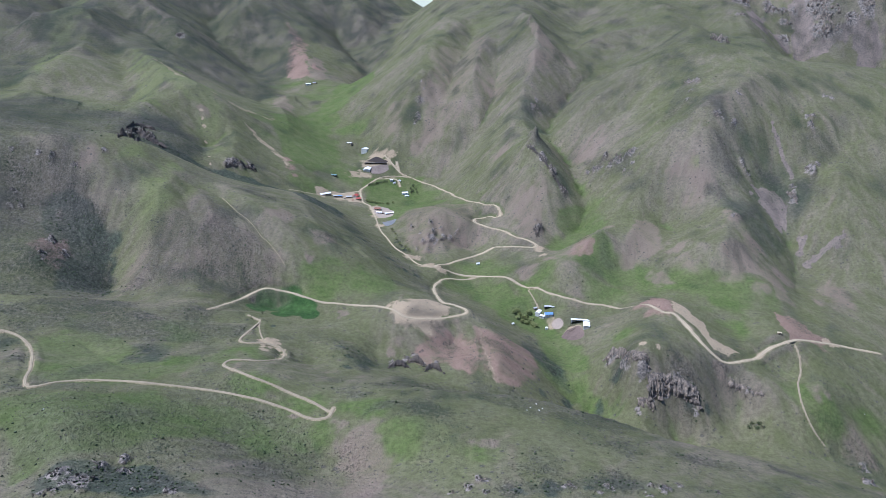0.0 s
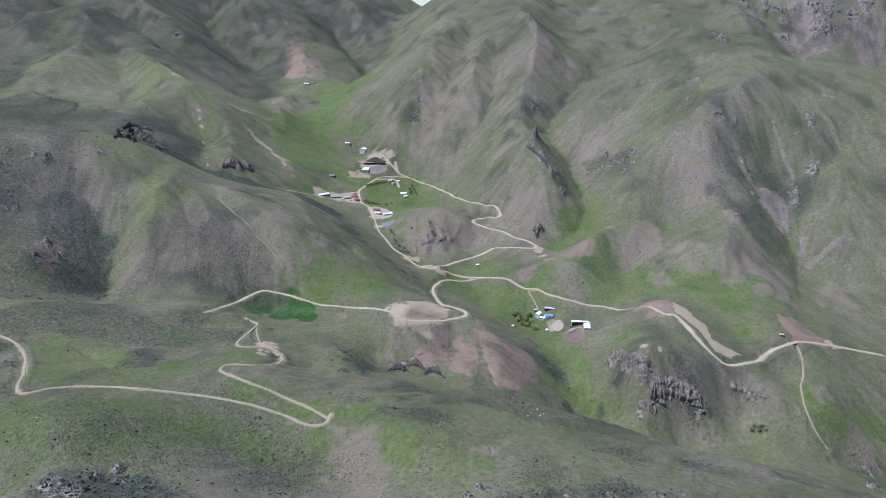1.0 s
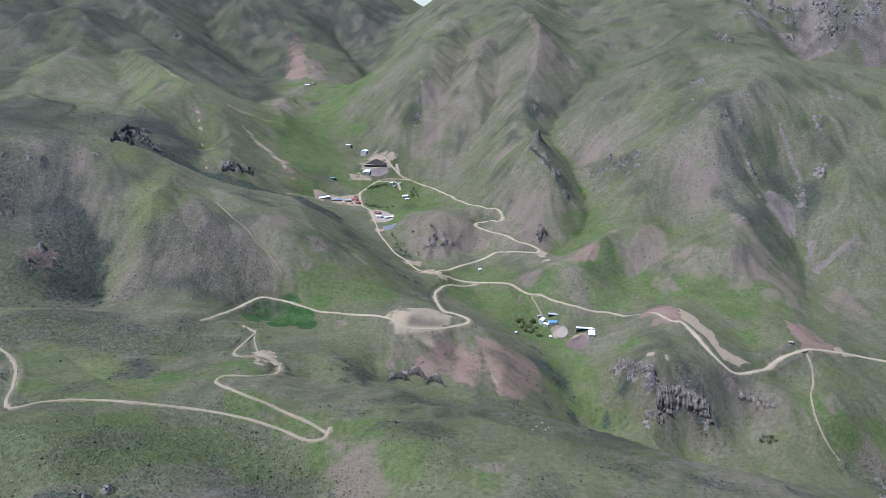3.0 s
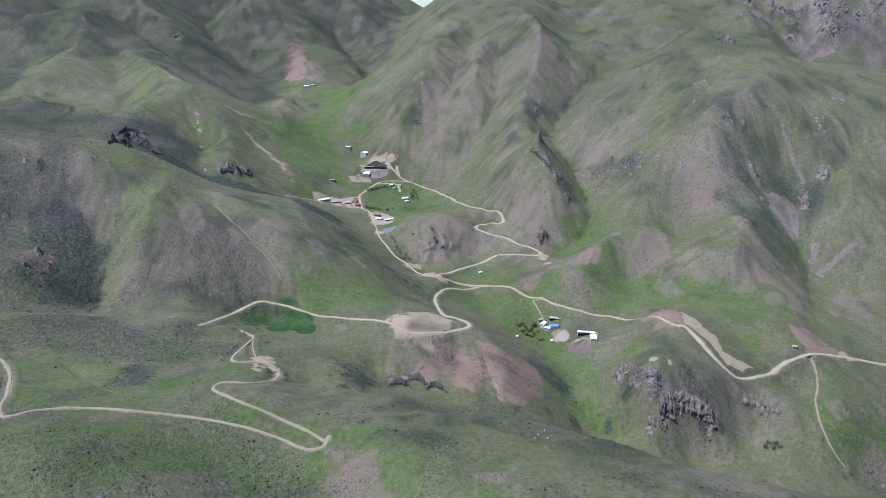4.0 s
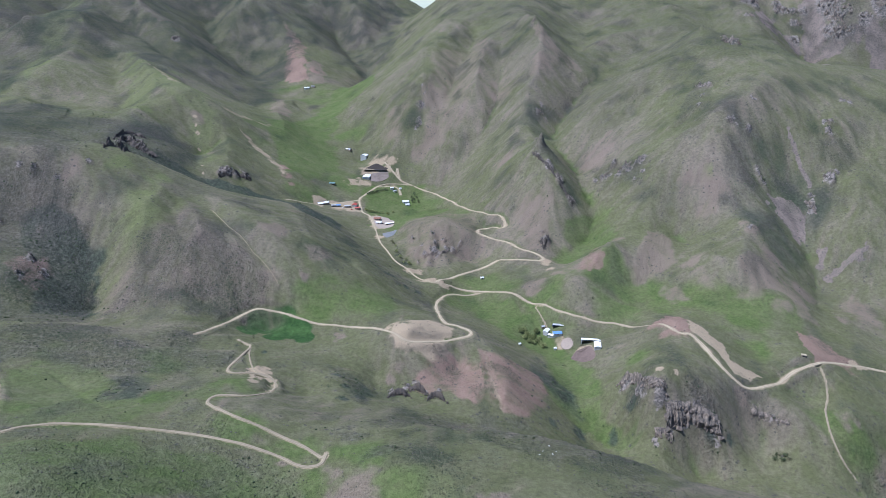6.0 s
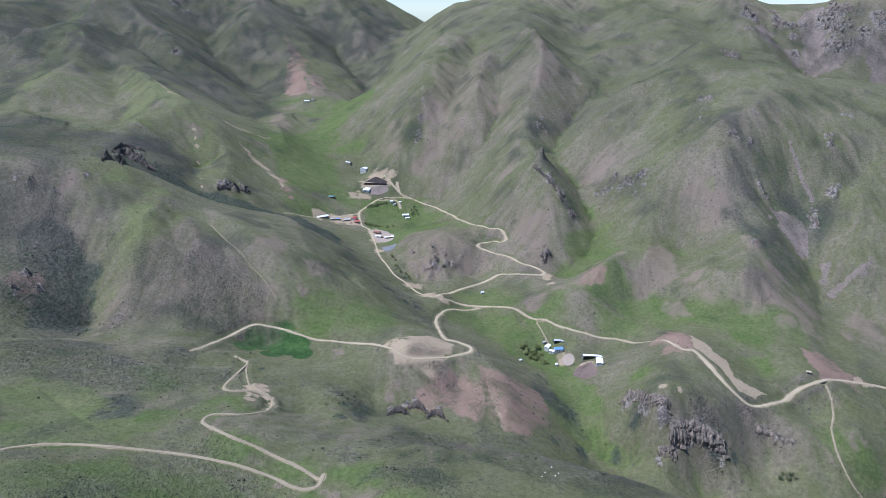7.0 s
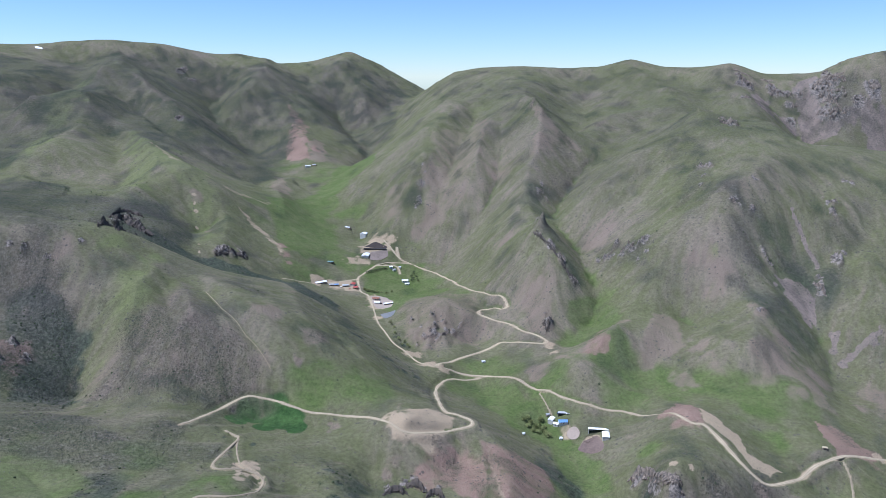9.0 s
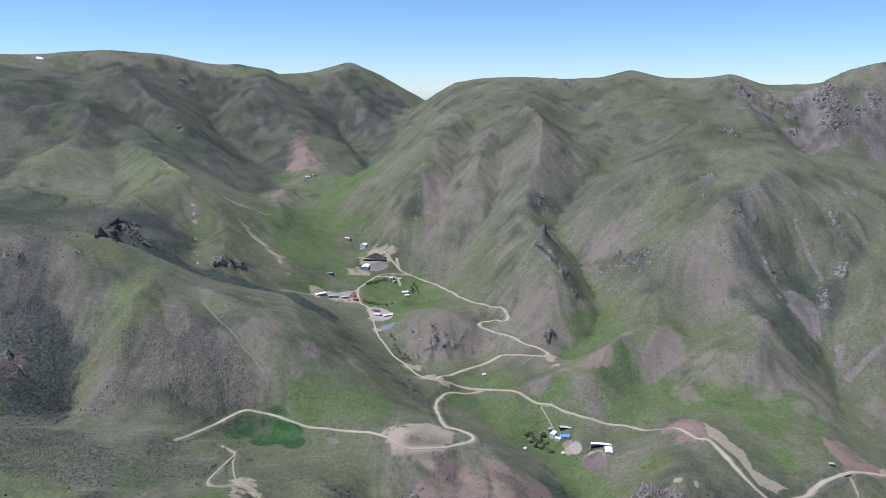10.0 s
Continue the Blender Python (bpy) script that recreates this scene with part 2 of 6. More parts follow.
CREASES = {
    "far_west_crests": [
        (53, 110, [(-1363, 3102), (-1222, 2773), (-1200, 2524), (-1128, 2200), (-1178, 2120), (-1236, 2063)]),
        (46, 90, [(-1201, 2728), (-1151, 2466), (-1012, 2141), (-984, 1966), (-957, 1816), (-965, 1727), (-964, 1654)]),
        (49, 95, [(-1212, 2776), (-1076, 2604), (-920, 2438), (-796, 2334), (-696, 2285), (-606, 2254)]),
        (40, 80, [(-996, 2128), (-936, 2107), (-834, 2000), (-656, 1760), (-550, 1652), (-488, 1646), (-433, 1661), (-376, 1684)]),
        (30, 60, [(-808, 1950), (-638, 1664), (-555, 1602), (-500, 1590), (-466, 1538), (-428, 1416)]),
        (59, 120, [(-809, 3434), (-726, 3136), (-640, 2900), (-550, 2735), (-456, 2482), (-406, 2329)]),
        (43, 80, [(-776, 3315), (-778, 2972), (-812, 2844), (-814, 2710)]),
        (40, 80, [(-614, 2988), (-501, 2862), (-420, 2892), (-309, 2700), (-204, 2136)]),
        (53, 110, [(-484, 3797), (-500, 3546), (-552, 3378), (-542, 3092)]),
        (30, 60, [(-966, 1606), (-812, 1468), (-768, 1528), (-665, 1482)]),
        (24, 50, [(-372, 1695), (-464, 2012), (-446, 2146), (-399, 2117)]),
    ],
    "far_west_gullies": [
        (-45, 90, [(-1098, 3149), (-993, 3032), (-876, 2828), (-792, 2650), (-696, 2584), (-556, 2410)]),
        (-40, 80, [(-1113, 2474), (-1002, 2398), (-826, 2211), (-682, 2117), (-540, 2059), (-400, 1922)]),
        (-32, 70, [(-956, 2134), (-884, 1958), (-762, 1724), (-651, 1462)]),
        (-38, 80, [(-1413, 2748), (-1322, 2494), (-1251, 2236), (-1276, 2134)]),
        (-45, 90, [(-674, 3640), (-606, 3350), (-500, 3123), (-392, 3108), (-226, 2284)]),
        (-38, 80, [(-501, 3486), (-421, 3259), (-354, 3092), (-213, 2310)]),
        (-29, 60, [(-267, 3562), (-290, 3248), (-312, 3038), (-299, 2797), (-259, 2268)]),
    ],
    "east_crests": [
        (29, 80, [(39, 2857), (-43, 2862), (-143, 2969), (-238, 3006), (-314, 2986)]),
        (32, 80, [(123, 2542), (23, 2231), (-45, 2103), (-108, 2064), (-168, 2061), (-230, 2037), (-283, 1963), (-301, 1859)]),
        (26, 60, [(162, 2203), (102, 2002), (70, 1840), (16, 1718), (-30, 1657), (-68, 1634)]),
        (29, 65, [(195, 2210), (216, 1982), (212, 1834), (169, 1740), (140, 1565), (112, 1504), (71, 1486)]),
        (22, 48, [(189, 1686), (185, 1537), (189, 1375), (204, 1318), (222, 1282), (237, 1262)]),
        (10, 34, [(162, 1314), (163, 1259), (163, 1186), (166, 1156)]),
        (22, 70, [(207, 2210), (254, 1956), (308, 1918), (346, 1876), (387, 1864)]),
        (31, 90, [(688, 2788), (708, 2586), (718, 2305), (603, 1768), (610, 1692)]),
        (22, 70, [(676, 2166), (610, 2222), (514, 2171), (420, 2111), (328, 1946)]),
        (27, 60, [(526, 1674), (448, 1640), (386, 1632), (331, 1600), (288, 1624), (245, 1616)]),
        (31, 90, [(950, 2464), (914, 2230), (826, 1886), (743, 1604)]),
        (26, 60, [(1230, 2368), (1172, 2258), (1146, 2180)]),
        (22, 60, [(1192, 2600), (1069, 2312), (1052, 2220)]),
    ],
    "east_gullies": [
        (-21, 60, [(4, 2638), (-70, 2424), (-172, 2591), (-246, 2526)]),
        (-24, 55, [(104, 2274), (50, 2042), (10, 1918), (-26, 1818), (-63, 1749), (-116, 1689)]),
        (-24, 55, [(181, 2044), (161, 1926), (132, 1834), (104, 1733), (64, 1656), (21, 1634), (-54, 1604)]),
        (-24, 80, [(534, 2667), (464, 2498), (428, 2232), (314, 1954)]),
        (-22, 70, [(838, 2596), (824, 2345), (660, 1744)]),
        (-24, 55, [(460, 1772), (387, 1864), (336, 1815), (286, 1744), (248, 1638), (250, 1506), (252, 1393)]),
        (-36, 90, [(1168, 2356), (1120, 2262), (1086, 2184), (786, 1590)]),
        (-27, 70, [(1249, 2268), (1242, 2180), (1218, 2109), (946, 1676)]),
        (-20, 60, [(1023, 2456), (1026, 2326), (1033, 2234), (765, 1610)]),
    ],
    "dome_crests": [
        (18, 60, [(712, 1570), (582, 1390), (516, 1328), (474, 1252), (466, 1196), (469, 1123), (470, 1046), (474, 976)]),
        (26, 48, [(562, 1375), (512, 1352), (466, 1332), (434, 1332), (396, 1316), (360, 1304), (319, 1292), (286, 1274)]),
        (18, 36, [(506, 1486), (438, 1396), (373, 1347), (318, 1334), (280, 1334)]),
        (14, 36, [(312, 1180), (252, 1094), (206, 1055)]),
        (12, 32, [(352, 1186), (318, 1104), (288, 1050)]),
        (10, 30, [(426, 1184), (400, 1069), (398, 990)]),
        (12, 30, [(463, 1078), (444, 1017), (450, 968)]),
        (26, 55, [(761, 1422), (709, 1340), (692, 1282), (644, 1229)]),
        (30, 60, [(764, 1282), (707, 1228), (653, 1187), (621, 1162)]),
        (24, 50, [(685, 1139), (642, 1115), (609, 1098)]),
    ],
    "dome_gullies": [
        (-31, 60, [(632, 1360), (630, 1318), (638, 1280), (642, 1244), (628, 1203), (607, 1174), (594, 1136), (580, 1092), (568, 1042), (538, 951)]),
        (-19, 40, [(794, 1341), (734, 1297), (684, 1245), (647, 1226)]),
        (-19, 40, [(667, 1103), (630, 1092), (586, 1067)]),
        (-20, 40, [(340, 1494), (307, 1472), (282, 1454), (239, 1369), (268, 1346), (280, 1300)]),
        (-19, 36, [(440, 1356), (374, 1318), (326, 1308), (293, 1304)]),
        (-24, 48, [(252, 1393), (276, 1336), (278, 1280), (240, 1220), (192, 1160)]),
        (-11, 30, [(396, 1210), (396, 1138), (370, 1012)]),
        (-9, 26, [(454, 1146), (410, 1024)]),
        (-11, 30, [(430, 1024), (428, 986), (430, 946)]),
        (-8, 16, [(552, 1214), (576, 1180), (586, 1140)]),
    ],
    "west_crests": [
        (22, 48, [(-416, 1086), (-399, 996), (-397, 936), (-407, 904), (-418, 876), (-426, 849)]),
        (12, 36, [(-393, 1057), (-335, 958), (-305, 907), (-283, 864)]),
        (14, 40, [(-397, 1111), (-308, 1038), (-244, 970), (-198, 923)]),
        (17, 40, [(-466, 1541), (-424, 1422), (-388, 1380)]),
    ],
    "west_gullies": [
        (-7, 10, [(-44, 1292), (-39, 1218), (-43, 1156)]),
        (-6, 9, [(-14, 1280), (-10, 1221), (-17, 1152)]),
        (-6, 9, [(11, 1280), (19, 1234), (10, 1160)]),
        (-5, 9, [(-61, 1290), (-64, 1233), (-72, 1186)]),
        (5, 9, [(-29, 1276), (-25, 1190), (-29, 1152)]),
        (-29, 50, [(-536, 986), (-500, 962), (-470, 928), (-453, 896), (-444, 862), (-412, 793)]),
        (-11, 30, [(-423, 962), (-425, 921), (-440, 897), (-442, 884)]),
        (-10, 26, [(-378, 942), (-371, 890), (-354, 832)]),
        (-8, 18, [(-320, 910), (-300, 880), (-285, 843)]),
        (-15, 34, [(-540, 1552), (-514, 1496), (-452, 1322)]),
    ],
    "west_ribs": [
        (-4, 9, [(-354, 1045), (-294, 976), (-249, 930), (-215, 889)]),
        (-5, 10, [(-391, 1017), (-337, 908), (-306, 856), (-291, 826)]),
        (3, 12, [(-360, 1016), (-312, 906), (-288, 848)]),
        (-4, 9, [(-303, 955), (-270, 889), (-256, 860)]),
        (-4, 10, [(-391, 941), (-372, 875), (-364, 812)]),
        (4, 12, [(-407, 1062), (-411, 972), (-417, 899), (-428, 843)]),
        (-5, 9, [(-422, 954), (-431, 898), (-438, 866)]),
        (-4, 10, [(-205, 1148), (-147, 993), (-95, 934)]),
        (4, 12, [(-234, 1117), (-172, 965), (-135, 915)]),
    ],
    "near_cuts": [
        (-3, 5, [(47, 810), (51, 762), (57, 713), (61, 699)]),
        (-4, 7, [(-81, 768), (-76, 735), (-76, 684)]),
        (-3, 7, [(-366, 626), (-278, 551), (-248, 569)]),
        (-4, 8, [(389, 656), (450, 664)]),
        (-5, 9, [(70, 713), (110, 728), (168, 752)]),
    ],
}
# cover of the ground: soft-edged spots in plan (x, y, radius)
COVER = {
    "meadow": [
        [(-409, 1705, 72), (-344, 1710, 99), (-273, 1600, 76), (-284, 1455, 54), (-240, 1835, 48), (-316, 2057, 48), (-379, 2244, 66), (-254, 2218, 42), (-106, 1520, 65), (-45, 1486, 64), (13, 1353, 36), (-216, 1543, 49), (-514, 2301, 48)],
        [(130, 981, 30), (162, 957, 36), (119, 946, 15), (97, 1089, 41), (54, 1109, 36), (157, 1034, 44), (260, 1439, 15), (272, 1328, 17), (289, 1264, 16), (251, 1216, 29), (202, 1151, 22), (26, 1033, 33), (67, 1024, 33)],
        [(156, 801, 21), (164, 769, 18), (180, 741, 13), (29, 1036, 35), (79, 1007, 29), (244, 989, 34), (329, 994, 34), (406, 937, 37), (-145, 879, 30), (404, 871, 30), (236, 828, 24)],
        [(-126, 472, 27), (-98, 463, 18), (-321, 532, 23), (-305, 579, 18), (-66, 493, 22), (-35, 449, 10), (-194, 628, 23), (-239, 582, 18), (446, 719, 32), (508, 728, 28), (27, 430, 14), (-113, 503, 16)],
        [(-343, 536, 25), (-324, 566, 26), (-238, 569, 26), (-238, 453, 26), (-260, 414, 24), (-197, 463, 27), (-165, 519, 21), (-368, 650, 30), (-278, 669, 31), (-164, 859, 39), (-101, 879, 35), (-36, 450, 21)],
    ],
    "lime": [
        [(-422, 1061, 20), (-425, 1010, 14), (-1212, 2558, 19), (-1055, 2187, 17), (-589, 1746, 34), (-730, 1910, 37), (-633, 1536, 21), (-1015, 1820, 14), (-1072, 2039, 16), (-481, 1075, 20), (452, 1241, 13), (-411, 867, 8)],
    ],
    "crop": [
        [(-226, 842, 21), (-205, 842, 24), (-184, 826, 21), (-170, 808, 14), (-239, 813, 14), (-205, 810, 17)],
    ],
    "soil": [
        [(207, 1062, 16), (231, 1079, 11), (291, 1150, 12), (328, 1090, 28), (303, 1059, 18), (379, 1066, 14), (477, 1104, 16), (447, 1009, 15), (471, 949, 18), (600, 991, 23), (334, 1009, 13), (156, 1269, 27), (140, 1248, 21), (164, 1178, 15), (-31, 1735, 33), (-11, 1827, 19), (-57, 1693, 22), (558, 946, 15)],
        [(2, 1247, 37), (-27, 1188, 28), (31, 1224, 18), (-56, 1203, 10), (-244, 894, 21), (-242, 1154, 17), (-184, 907, 8), (-529, 1027, 15), (-535, 1580, 15), (-477, 1466, 15), (453, 1211, 25), (426, 1245, 18), (493, 1060, 16), (129, 1474, 22)],
        [(-57, 754, 11), (-63, 739, 7), (451, 739, 12), (464, 733, 5), (-129, 812, 8), (341, 764, 9), (525, 1008, 20), (594, 943, 27), (135, 1053, 17), (176, 1068, 14), (1, 785, 23)],
        [(-64, 458, 16), (-59, 470, 13), (-66, 435, 14), (-55, 393, 12), (32, 443, 9), (-82, 477, 8), (-121, 492, 5), (483, 675, 22)],
        [(-245, 990, 23), (-172, 965, 20), (-123, 1803, 42), (-25, 1860, 46), (104, 1862, 46), (246, 1864, 38), (303, 1434, 27), (194, 1296, 19)],
    ],
    "red": [
        [(488, 874, 12), (489, 853, 17), (499, 844, 16), (479, 886, 7), (292, 882, 22), (310, 887, 14), (275, 893, 11)],
        [(-343, 1509, 11), (-327, 1478, 10), (-314, 1452, 8), (-545, 2655, 22), (-550, 2768, 15), (-430, 2440, 24), (-529, 2480, 14), (-481, 2514, 21)],
    ],
    "scree": [
        [(549, 1204, 7), (565, 1185, 12), (576, 1165, 13), (575, 1143, 10), (1114, 2237, 31), (847, 1690, 23), (1120, 2317, 23), (979, 2313, 23), (974, 2234, 22), (1257, 2144, 38), (1139, 2160, 19), (1041, 2221, 26), (590, 1091, 6), (595, 1058, 4), (648, 1082, 6)],
        [(1128, 2337, 37), (1114, 2279, 36), (1111, 2226, 44), (828, 1642, 29), (996, 2333, 32), (974, 2256, 31), (1017, 2229, 27), (1253, 2175, 43), (1245, 2135, 42), (1177, 2178, 30)],
    ],
    "scrub": [
        [(-521, 916, 47), (-473, 873, 33), (-579, 987, 41), (-525, 969, 24), (-171, 1157, 10), (-133, 1069, 11), (-99, 1020, 12), (-70, 1004, 12), (-44, 1024, 11), (-532, 1357, 40)],
        [(513, 1306, 33), (528, 1237, 26), (528, 1142, 18), (592, 1247, 21), (520, 1360, 29), (684, 1325, 28), (483, 1190, 20), (655, 1220, 21), (-727, 1420, 48), (-784, 1354, 46), (-507, 1346, 23), (352, 1328, 28), (311, 1371, 19), (222, 1665, 25), (-66, 1790, 21)],
        [(-102, 703, 19), (-118, 730, 11), (-86, 672, 10), (-290, 615, 14), (-294, 583, 8), (122, 872, 10), (131, 825, 9), (140, 791, 8), (282, 727, 21), (-77, 529, 15), (-32, 541, 10), (36, 665, 23), (78, 551, 19), (121, 528, 15), (-419, 687, 25), (-368, 698, 26)],
        [(-422, 661, 39), (-354, 687, 40), (-289, 721, 28), (-373, 541, 11), (-48, 498, 15), (-169, 445, 14), (-166, 355, 11), (-224, 352, 17), (-208, 371, 16), (-179, 360, 11), (67, 419, 20), (80, 380, 16), (43, 377, 12), (119, 387, 17), (-11, 500, 20), (-134, 419, 18), (213, 477, 25), (141, 470, 22), (290, 487, 21)],
        [(964, 2342, 59), (1192, 2212, 74), (1218, 2116, 53)],
        [(-554, 999, 33), (-552, 961, 41), (-490, 922, 31), (-493, 850, 36), (-455, 861, 22), (-475, 795, 20), (-558, 1025, 26), (-296, 823, 21), (-289, 1071, 27)],
    ],
    "dirt": [
        [(-32, 800, 24), (-49, 795, 15), (-12, 811, 15), (-188, 651, 8), (-186, 682, 7), (-195, 684, 7), (-171, 655, 5), (254, 753, 7), (242, 756, 6), (165, 927, 11), (185, 904, 12), (-6, 1070, 10), (-36, 822, 11)],
        [(163, 1130, 11), (170, 1106, 11), (-170, 1673, 29), (-148, 1630, 25), (-129, 1646, 14), (-184, 1579, 18), (-142, 1398, 18), (-132, 1349, 15), (-122, 1277, 11), (-215, 1449, 22), (-191, 1443, 16), (-259, 1437, 18), (-201, 1569, 16), (-53, 1132, 12), (-29, 1077, 14), (-128, 1673, 13)],
        [(-539, 1577, 4), (-533, 1558, 4), (-525, 1540, 4), (-513, 1504, 4), (-462, 1364, 3), (-453, 1338, 3)],
        [(-186, 664, 9), (-179, 667, 8), (-195, 673, 7), (-190, 688, 8), (-169, 637, 5), (-26, 826, 16), (-9, 829, 16), (-60, 809, 11), (516, 839, 9)],
    ],
    "rock": [
        [(-577, 1334, 16), (-588, 1314, 10), (-554, 1325, 8), (-415, 1372, 14), (-424, 1353, 8), (-388, 1389, 10), (177, 1375, 6), (195, 1349, 8), (213, 1324, 9), (228, 1289, 9), (168, 1184, 7), (168, 1207, 5), (-22, 1195, 9), (2, 1216, 7), (337, 1347, 13), (363, 1334, 10), (309, 1359, 8)],
        [(622, 1208, 8), (619, 1192, 7), (552, 1328, 9), (548, 1260, 8), (522, 1333, 10), (668, 1249, 10), (714, 1367, 10), (1199, 2334, 25), (1163, 2286, 24), (1153, 2196, 17), (964, 2441, 18), (1049, 2398, 15), (657, 1768, 11), (672, 1738, 8), (-1122, 3159, 19), (-1075, 3120, 14), (1087, 2340, 11), (216, 1673, 10), (515, 1499, 11), (-60, 1833, 11), (-65, 1777, 11)],
        [(-61, 718, 4), (-43, 732, 6), (-34, 738, 5), (-11, 721, 6), (-24, 725, 4), (211, 779, 7), (220, 751, 8), (238, 735, 8), (262, 723, 9), (282, 725, 9), (298, 723, 6), (248, 715, 6), (357, 749, 5), (370, 740, 5), (227, 703, 4), (299, 710, 3)],
        [(-232, 351, 6), (-216, 348, 7), (-203, 369, 4), (-215, 365, 3), (25, 389, 5), (17, 379, 4), (152, 394, 5), (84, 381, 4), (111, 385, 4), (463, 629, 9), (476, 661, 6)],
        [(970, 2409, 29), (1045, 2365, 22), (1180, 2328, 35), (1179, 2253, 31), (1138, 2196, 27), (1226, 2212, 20), (1275, 2232, 24), (1072, 2300, 17)],
        [(-629, 1013, 5), (-595, 1018, 5), (-574, 1015, 5), (-512, 1044, 5), (-539, 1008, 5), (-603, 951, 5), (-583, 928, 5), (-591, 921, 5), (-515, 866, 7), (-504, 826, 7), (-491, 850, 7), (551, 1247, 6), (555, 1239, 6), (630, 1225, 6), (620, 1197, 6), (668, 1242, 6), (687, 1258, 6), (479, 1103, 6), (341, 1331, 6), (325, 1339, 6), (342, 1293, 6), (302, 1361, 6), (287, 1367, 6), (357, 1302, 6), (323, 1379, 6), (506, 1453, 6), (490, 1422, 6), (527, 1488, 6), (577, 1389, 6), (768, 1429, 6), (779, 1425, 6), (705, 1346, 6), (708, 1338, 6), (212, 1661, 6), (228, 1652, 6), (225, 1709, 6), (-58, 1888, 6), (-49, 1865, 6)],
        [(656, 1741, 16), (660, 1711, 16), (945, 2400, 16), (913, 2269, 16), (1047, 2371, 16), (1073, 2348, 16), (1157, 2242, 16), (1135, 2234, 16), (1205, 2308, 16), (1182, 2191, 16), (1110, 2337, 16), (1050, 2238, 16), (-1113, 3196, 16), (-1063, 3127, 16), (-835, 2327, 16), (1208, 2382, 16), (1175, 2301, 16)],
        [(-237, 349, 4), (-226, 342, 4), (-215, 337, 4), (-207, 381, 4), (-201, 371, 4), (-227, 335, 4), (-215, 348, 4), (-218, 370, 4), (-232, 330, 4), (-185, 346, 4), (-165, 347, 4), (25, 390, 3), (17, 379, 3), (28, 372, 3), (141, 391, 3), (147, 386, 3), (135, 379, 3), (103, 377, 3), (191, 400, 3), (6, 375, 3), (163, 400, 3)],
        [(-42, 1220, 5), (-36, 1185, 5), (-18, 1215, 5), (-12, 1182, 5), (-23, 1247, 5), (-3, 1236, 5), (-58, 1252, 5), (13, 1214, 5), (-26, 1160, 5), (-45, 1169, 5), (25, 1237, 5)],
    ],
    "thicket_haze": [
        [(-183, 1186, 7), (-168, 1161, 8), (-149, 1112, 9), (-132, 1075, 9), (-116, 1045, 9), (-101, 1033, 9), (-85, 1015, 9), (-70, 1004, 8), (-55, 1006, 7), (-39, 1009, 6), (-84, 1197, 5), (-68, 1169, 5), (-494, 1307, 12), (-520, 1300, 9), (-466, 1309, 9)],
        [(-114, 708, 6), (-100, 688, 8), (-86, 672, 6), (-102, 662, 6), (-287, 608, 6), (-286, 584, 4), (119, 879, 5), (128, 859, 4), (134, 820, 4), (141, 798, 4), (146, 785, 3), (290, 717, 8), (314, 717, 5), (212, 752, 4), (-229, 743, 3), (-200, 741, 5)],
        [(-223, 349, 7), (-209, 361, 6), (-195, 358, 6), (-173, 354, 5), (72, 379, 8), (99, 383, 7), (50, 374, 5), (118, 721, 9), (149, 737, 10), (190, 736, 8)],
    ],
}
